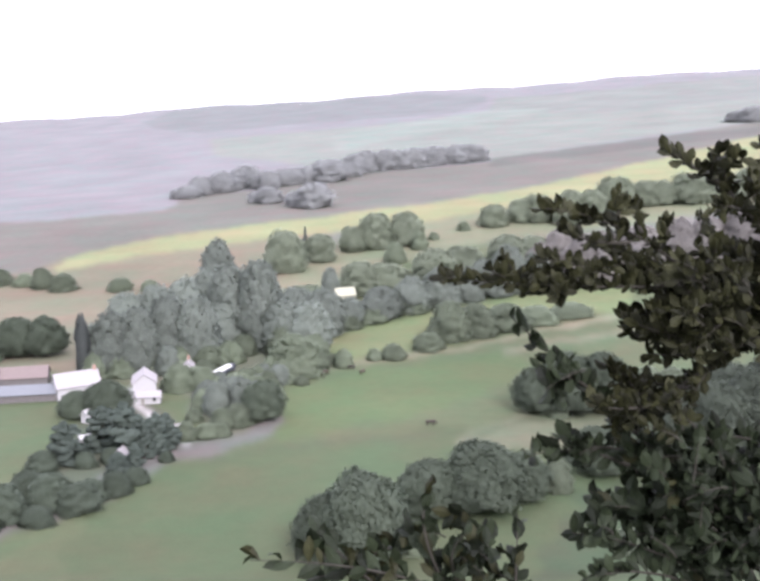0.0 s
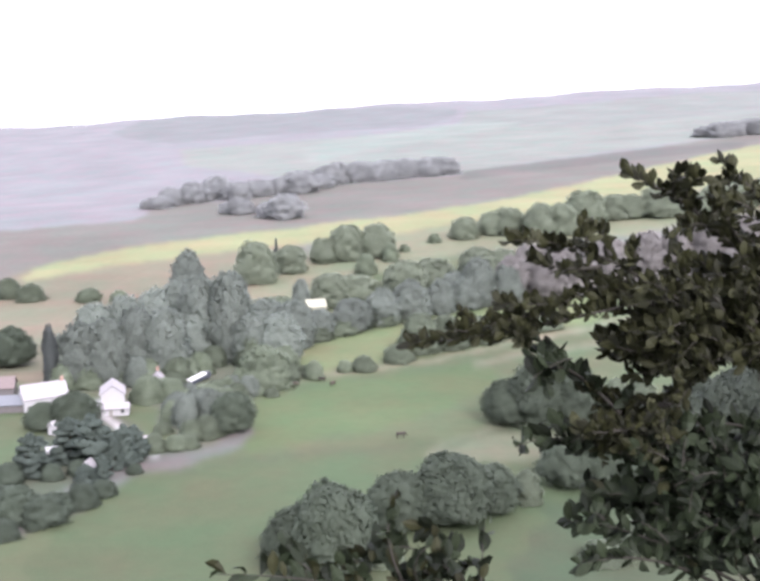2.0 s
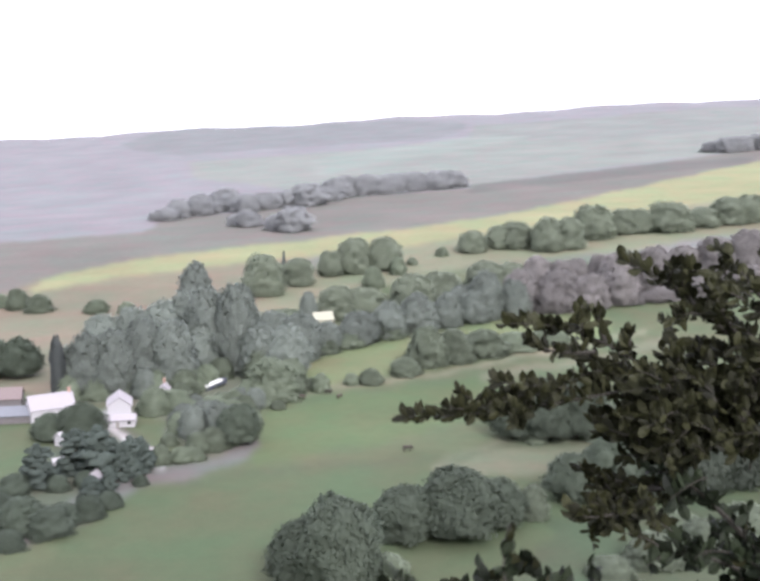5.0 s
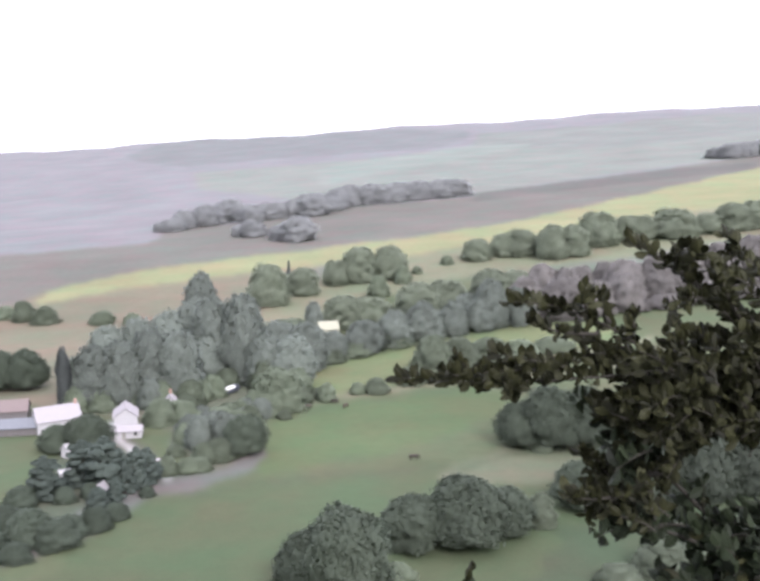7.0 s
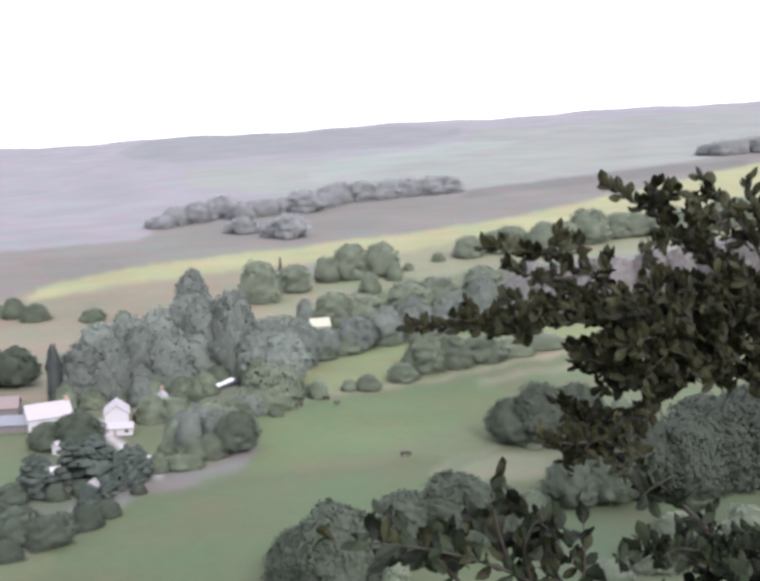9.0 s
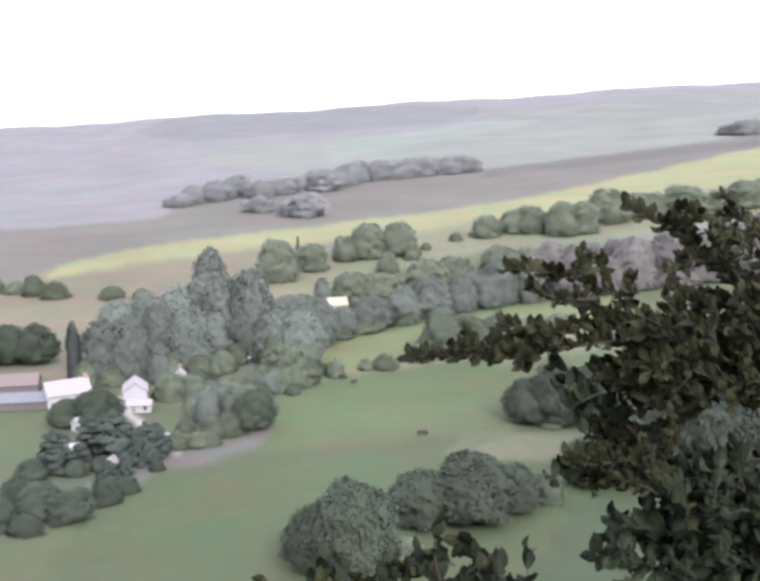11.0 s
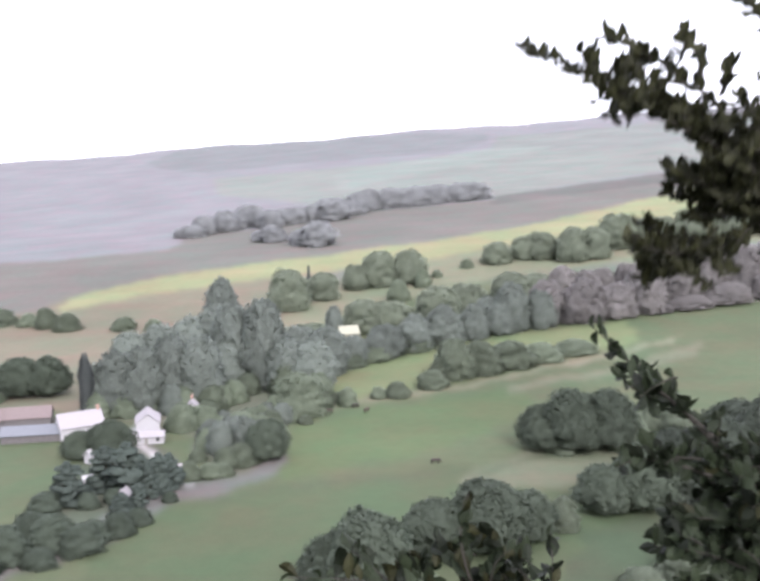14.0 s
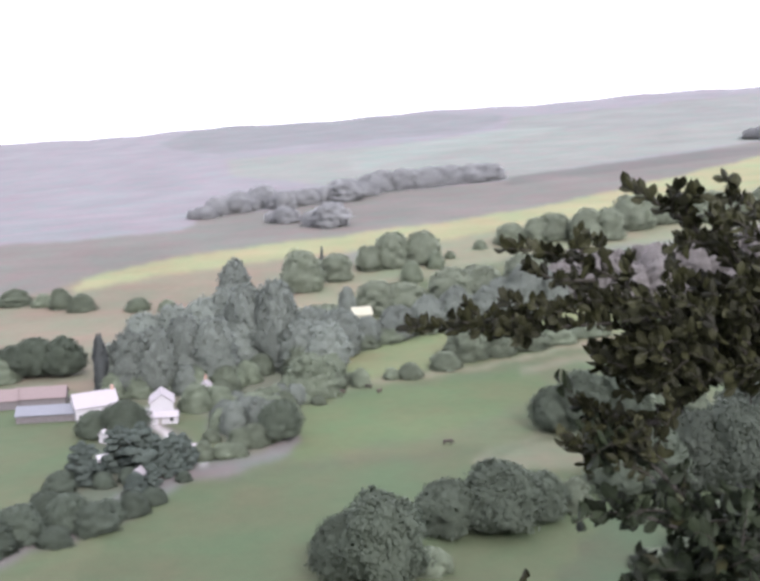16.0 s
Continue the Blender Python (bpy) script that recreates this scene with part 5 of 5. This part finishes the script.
    walk(lower, [
        (0, pose(-0.966, -0.150, 1.810, 0, 0.0, 0.0)),
        (0.2, pose(-0.954, -0.137, 1.821, 0, 2.6, 5.1)),
        (0.4, pose(-0.945, -0.130, 1.781, 0, 2.7, 5.4)),
        (0.6, pose(-0.953, -0.134, 1.746, 0, 0.2, 0.5)),
        (0.8, pose(-0.940, -0.146, 1.712, 0, -2.4, -4.8)),
        (1, pose(-0.964, -0.161, 1.720, 0, -2.8, -5.6)),
        (1.2, pose(-0.980, -0.169, 1.736, 0, -0.5, -1.0)),
        (1.4, pose(-0.931, -0.168, 1.805, 0, 2.3, 4.5)),
        (1.6, pose(-0.942, -0.157, 1.841, 0, 2.9, 5.7)),
        (1.8, pose(-0.934, -0.143, 1.861, 0, 0.7, 1.5)),
        (2, pose(-0.900, -0.132, 1.875, 0, -2.1, -4.2)),
        (2.2, pose(-0.892, -0.131, 1.854, 0, -2.9, -5.8)),
        (2.4, pose(-0.948, -0.140, 1.797, 0, -1.0, -1.9)),
        (2.6, pose(-0.912, -0.154, 1.798, 0, 1.9, 3.8)),
        (2.8, pose(-0.949, -0.166, 1.854, 0, 3.0, 5.9)),
        (3, pose(-0.961, -0.170, 1.883, 0, 1.2, 2.4)),
        (3.2, pose(-0.965, -0.163, 1.890, 0, -1.7, -3.4)),
        (3.4, pose(-0.923, -0.150, 1.880, 0, -3.0, -6.0)),
        (3.6, pose(-0.887, -0.136, 1.835, 0, -1.4, -2.8)),
        (3.8, pose(-0.841, -0.130, 1.833, 0, 1.5, 3.0)),
        (4, pose(-0.800, -0.134, 1.789, 0, 3.0, 6.0)),
        (4.2, pose(-0.721, -0.147, 1.691, 0, 1.6, 3.2)),
        (4.4, pose(-0.617, -0.161, 1.603, 0, -1.3, -2.6)),
        (4.6, pose(-0.518, -0.169, 1.543, 0, -3.0, -6.0)),
        (4.8, pose(-0.560, -0.168, 1.540, 0, -1.8, -3.6)),
        (5, pose(-0.593, -0.157, 1.591, 0, 1.1, 2.2)),
        (5.2, pose(-0.658, -0.142, 1.625, 0, 2.9, 5.9)),
        (5.7, pose(-0.706, -0.134, 1.683, 0, -2.1, -4.3)),
        (6.2, pose(-0.660, -0.166, 1.635, 0, 0.6, 1.2)),
        (6.8, pose(-0.692, -0.149, 1.652, 0, -0.4, -0.7)),
        (7.3, pose(-0.815, -0.131, 1.741, 0, -1.4, -2.7)),
        (7.5, pose(-0.857, -0.140, 1.765, 0, 1.6, 3.1)),
        (7.7, pose(-0.808, -0.154, 1.808, 0, 3.0, 6.0)),
        (7.9, pose(-0.786, -0.166, 1.748, 0, 1.6, 3.1)),
        (8.1, pose(-0.682, -0.170, 1.576, 0, -1.4, -2.7)),
        (8.3, pose(-0.743, -0.163, 1.675, 0, -3.0, -6.0)),
        (8.5, pose(-0.823, -0.149, 1.805, 0, -1.8, -3.5)),
        (8.7, pose(-0.843, -0.136, 1.773, 0, 1.1, 2.3)),
        (8.9, pose(-0.679, -0.130, 1.592, 0, 3.0, 5.9)),
        (9.1, pose(-0.677, -0.134, 1.604, 0, 2.0, 3.9)),
        (9.3, pose(-0.760, -0.147, 1.724, 0, -0.9, -1.8)),
        (9.5, pose(-0.790, -0.161, 1.738, 0, -2.9, -5.8)),
        (9.7, pose(-0.790, -0.169, 1.711, 0, -2.1, -4.3)),
        (9.9, pose(-0.861, -0.168, 1.789, 0, 0.7, 1.3)),
        (10.1, pose(-0.881, -0.156, 1.809, 0, 2.8, 5.7)),
        (10.6, pose(-0.894, -0.130, 1.802, 0, -1.8, -3.6)),
        (11.1, pose(-0.886, -0.155, 1.780, 0, 0.2, 0.4)),
        (11.7, pose(-0.879, -0.163, 1.788, 0, 0.1, 0.1)),
        (12.3, pose(-0.853, -0.130, 1.813, 0, -0.3, -0.6)),
        (12.5, pose(-0.861, -0.135, 1.779, 0, 2.4, 4.8)),
        (12.7, pose(-0.801, -0.147, 1.828, 0, 2.8, 5.6)),
        (12.9, pose(-0.843, -0.161, 1.824, 0, 0.5, 1.1)),
        (13.1, pose(-0.837, -0.169, 1.805, 0, -2.2, -4.5)),
        (13.3, pose(-0.789, -0.167, 1.771, 0, -2.9, -5.8)),
        (13.5, pose(-0.812, -0.156, 1.836, 0, -0.8, -1.6)),
        (13.7, pose(-0.921, -0.142, 1.897, 0, 2.1, 4.1)),
        (13.9, pose(-0.831, -0.132, 1.885, 0, 2.9, 5.9)),
        (14, pose(-0.762, -0.130, 1.874, 0, 2.3, 4.5)),
        (14.2, pose(-0.699, -0.135, 1.896, 0, -0.5, -1.0)),
        (14.4, pose(-0.758, -0.147, 1.951, 0, -2.8, -5.6)),
        (14.5, pose(-0.796, -0.155, 1.955, 0, -3.0, -6.0)),
        (14.6, pose(-0.815, -0.162, 1.924, 0, -2.4, -4.8)),
        (14.8, pose(-0.837, -0.170, 1.844, 0, 0.2, 0.5)),
        (15, pose(-0.849, -0.167, 1.748, 0, 2.7, 5.4)),
        (15.2, pose(-0.833, -0.156, 1.724, 0, 2.6, 5.1)),
        (15.4, pose(-0.847, -0.142, 1.741, 0, -0.0, -0.0)),
        (15.5, pose(-0.889, -0.136, 1.732, 0, -1.5, -2.9)),
        (15.6, pose(-0.825, -0.132, 1.744, 0, -2.6, -5.1)),
        (15.8, pose(-0.826, -0.131, 1.726, 0, -2.7, -5.4)),
        (16, pose(-0.886, -0.141, 1.682, 0, -0.2, -0.5)),
    ])
    walk(spray, [
        (0, pose(-1.528, -0.150, 1.462, 0, 0.0, 0.0)),
        (0.2, pose(-1.526, -0.137, 1.458, 0, 2.6, 5.1)),
        (0.4, pose(-1.526, -0.130, 1.394, 0, 2.7, 5.4)),
        (0.6, pose(-1.470, -0.134, 1.291, 0, 0.2, 0.5)),
        (0.8, pose(-1.494, -0.146, 1.293, 0, -2.4, -4.8)),
        (1, pose(-1.445, -0.161, 1.317, 0, -2.8, -5.6)),
        (1.2, pose(-1.550, -0.169, 1.384, 0, -0.5, -1.0)),
        (1.4, pose(-1.502, -0.168, 1.444, 0, 2.3, 4.5)),
        (1.6, pose(-1.543, -0.157, 1.434, 0, 2.9, 5.7)),
        (1.8, pose(-1.589, -0.143, 1.430, 0, 0.7, 1.5)),
        (2, pose(-1.537, -0.132, 1.452, 0, -2.1, -4.2)),
        (2.2, pose(-1.501, -0.131, 1.418, 0, -2.9, -5.8)),
        (2.4, pose(-1.458, -0.140, 1.427, 0, -1.0, -1.9)),
        (2.6, pose(-1.513, -0.154, 1.428, 0, 1.9, 3.8)),
        (2.8, pose(-1.538, -0.166, 1.445, 0, 3.0, 5.9)),
        (3, pose(-1.533, -0.170, 1.440, 0, 1.2, 2.4)),
        (3.2, pose(-1.531, -0.163, 1.472, 0, -1.7, -3.4)),
        (3.4, pose(-1.524, -0.150, 1.497, 0, -3.0, -6.0)),
        (3.6, pose(-1.554, -0.136, 1.452, 0, -1.4, -2.8)),
        (3.8, pose(-1.523, -0.130, 1.452, 0, 1.5, 3.0)),
        (4, pose(-1.506, -0.134, 1.491, 0, 3.0, 6.0)),
        (4.2, pose(-1.476, -0.147, 1.472, 0, 1.6, 3.2)),
        (4.4, pose(-1.427, -0.161, 1.372, 0, -1.3, -2.6)),
        (4.6, pose(-1.408, -0.169, 1.258, 0, -3.0, -6.0)),
        (4.8, pose(-1.367, -0.168, 1.265, 0, -1.8, -3.6)),
        (5, pose(-1.244, -0.157, 1.403, 0, 1.1, 2.2)),
        (5.2, pose(-1.221, -0.142, 1.459, 0, 2.9, 5.9)),
        (5.7, pose(-1.327, -0.134, 1.429, 0, -2.1, -4.3)),
        (6.2, pose(-1.359, -0.166, 1.382, 0, 0.6, 1.2)),
        (6.8, pose(-1.366, -0.149, 1.336, 0, -0.4, -0.7)),
        (7.3, pose(-1.383, -0.131, 1.284, 0, -1.4, -2.7)),
        (7.5, pose(-1.460, -0.140, 1.534, 0, 1.6, 3.1)),
        (7.7, pose(-1.427, -0.154, 1.619, 0, 3.0, 6.0)),
        (7.9, pose(-1.419, -0.166, 1.542, 0, 1.6, 3.1)),
        (8.1, pose(-1.423, -0.170, 1.405, 0, -1.4, -2.7)),
        (8.3, pose(-1.390, -0.163, 1.435, 0, -3.0, -6.0)),
        (8.5, pose(-1.516, -0.149, 1.509, 0, -1.8, -3.5)),
        (8.7, pose(-1.531, -0.136, 1.563, 0, 1.1, 2.3)),
        (8.9, pose(-1.296, -0.130, 1.593, 0, 3.0, 5.9)),
        (9.1, pose(-1.269, -0.134, 1.584, 0, 2.0, 3.9)),
        (9.3, pose(-1.266, -0.147, 1.407, 0, -0.9, -1.8)),
        (9.5, pose(-1.306, -0.161, 1.346, 0, -2.9, -5.8)),
        (9.7, pose(-1.347, -0.169, 1.355, 0, -2.1, -4.3)),
        (9.9, pose(-1.446, -0.168, 1.477, 0, 0.7, 1.3)),
        (10.1, pose(-1.491, -0.156, 1.520, 0, 2.8, 5.7)),
        (10.6, pose(-1.491, -0.130, 1.455, 0, -1.8, -3.6)),
        (11.1, pose(-1.465, -0.155, 1.399, 0, 0.2, 0.4)),
        (11.7, pose(-1.428, -0.163, 1.363, 0, 0.1, 0.1)),
        (12.3, pose(-1.400, -0.130, 1.350, 0, -0.3, -0.6)),
        (12.5, pose(-1.387, -0.135, 1.279, 0, 2.4, 4.8)),
        (12.7, pose(-1.282, -0.147, 1.275, 0, 2.8, 5.6)),
        (12.9, pose(-1.259, -0.161, 1.275, 0, 0.5, 1.1)),
        (13.1, pose(-1.254, -0.169, 1.274, 0, -2.2, -4.5)),
        (13.3, pose(-1.285, -0.167, 1.293, 0, -2.9, -5.8)),
        (13.5, pose(-1.285, -0.156, 1.365, 0, -0.8, -1.6)),
        (13.7, pose(-1.442, -0.142, 1.562, 0, 2.1, 4.1)),
        (13.9, pose(-1.426, -0.132, 1.516, 0, 2.9, 5.9)),
        (14, pose(-1.446, -0.130, 1.517, 0, 2.3, 4.5)),
        (14.2, pose(-1.364, -0.135, 1.535, 0, -0.5, -1.0)),
        (14.4, pose(-1.285, -0.147, 1.690, 0, -2.8, -5.6)),
        (14.5, pose(-1.222, -0.155, 1.786, 0, -3.0, -6.0)),
        (14.6, pose(-1.196, -0.162, 1.830, 0, -2.4, -4.8)),
        (14.8, pose(-1.220, -0.170, 1.810, 0, 0.2, 0.5)),
        (15, pose(-1.305, -0.167, 1.723, 0, 2.7, 5.4)),
        (15.2, pose(-1.393, -0.156, 1.620, 0, 2.6, 5.1)),
        (15.4, pose(-1.450, -0.142, 1.526, 0, -0.0, -0.0)),
        (15.5, pose(-1.434, -0.136, 1.467, 0, -1.5, -2.9)),
        (15.6, pose(-1.300, -0.132, 1.355, 0, -2.6, -5.1)),
        (15.8, pose(-1.325, -0.131, 1.244, 0, -2.7, -5.4)),
        (16, pose(-1.317, -0.141, 1.238, 0, -0.2, -0.5)),
    ])


motions()
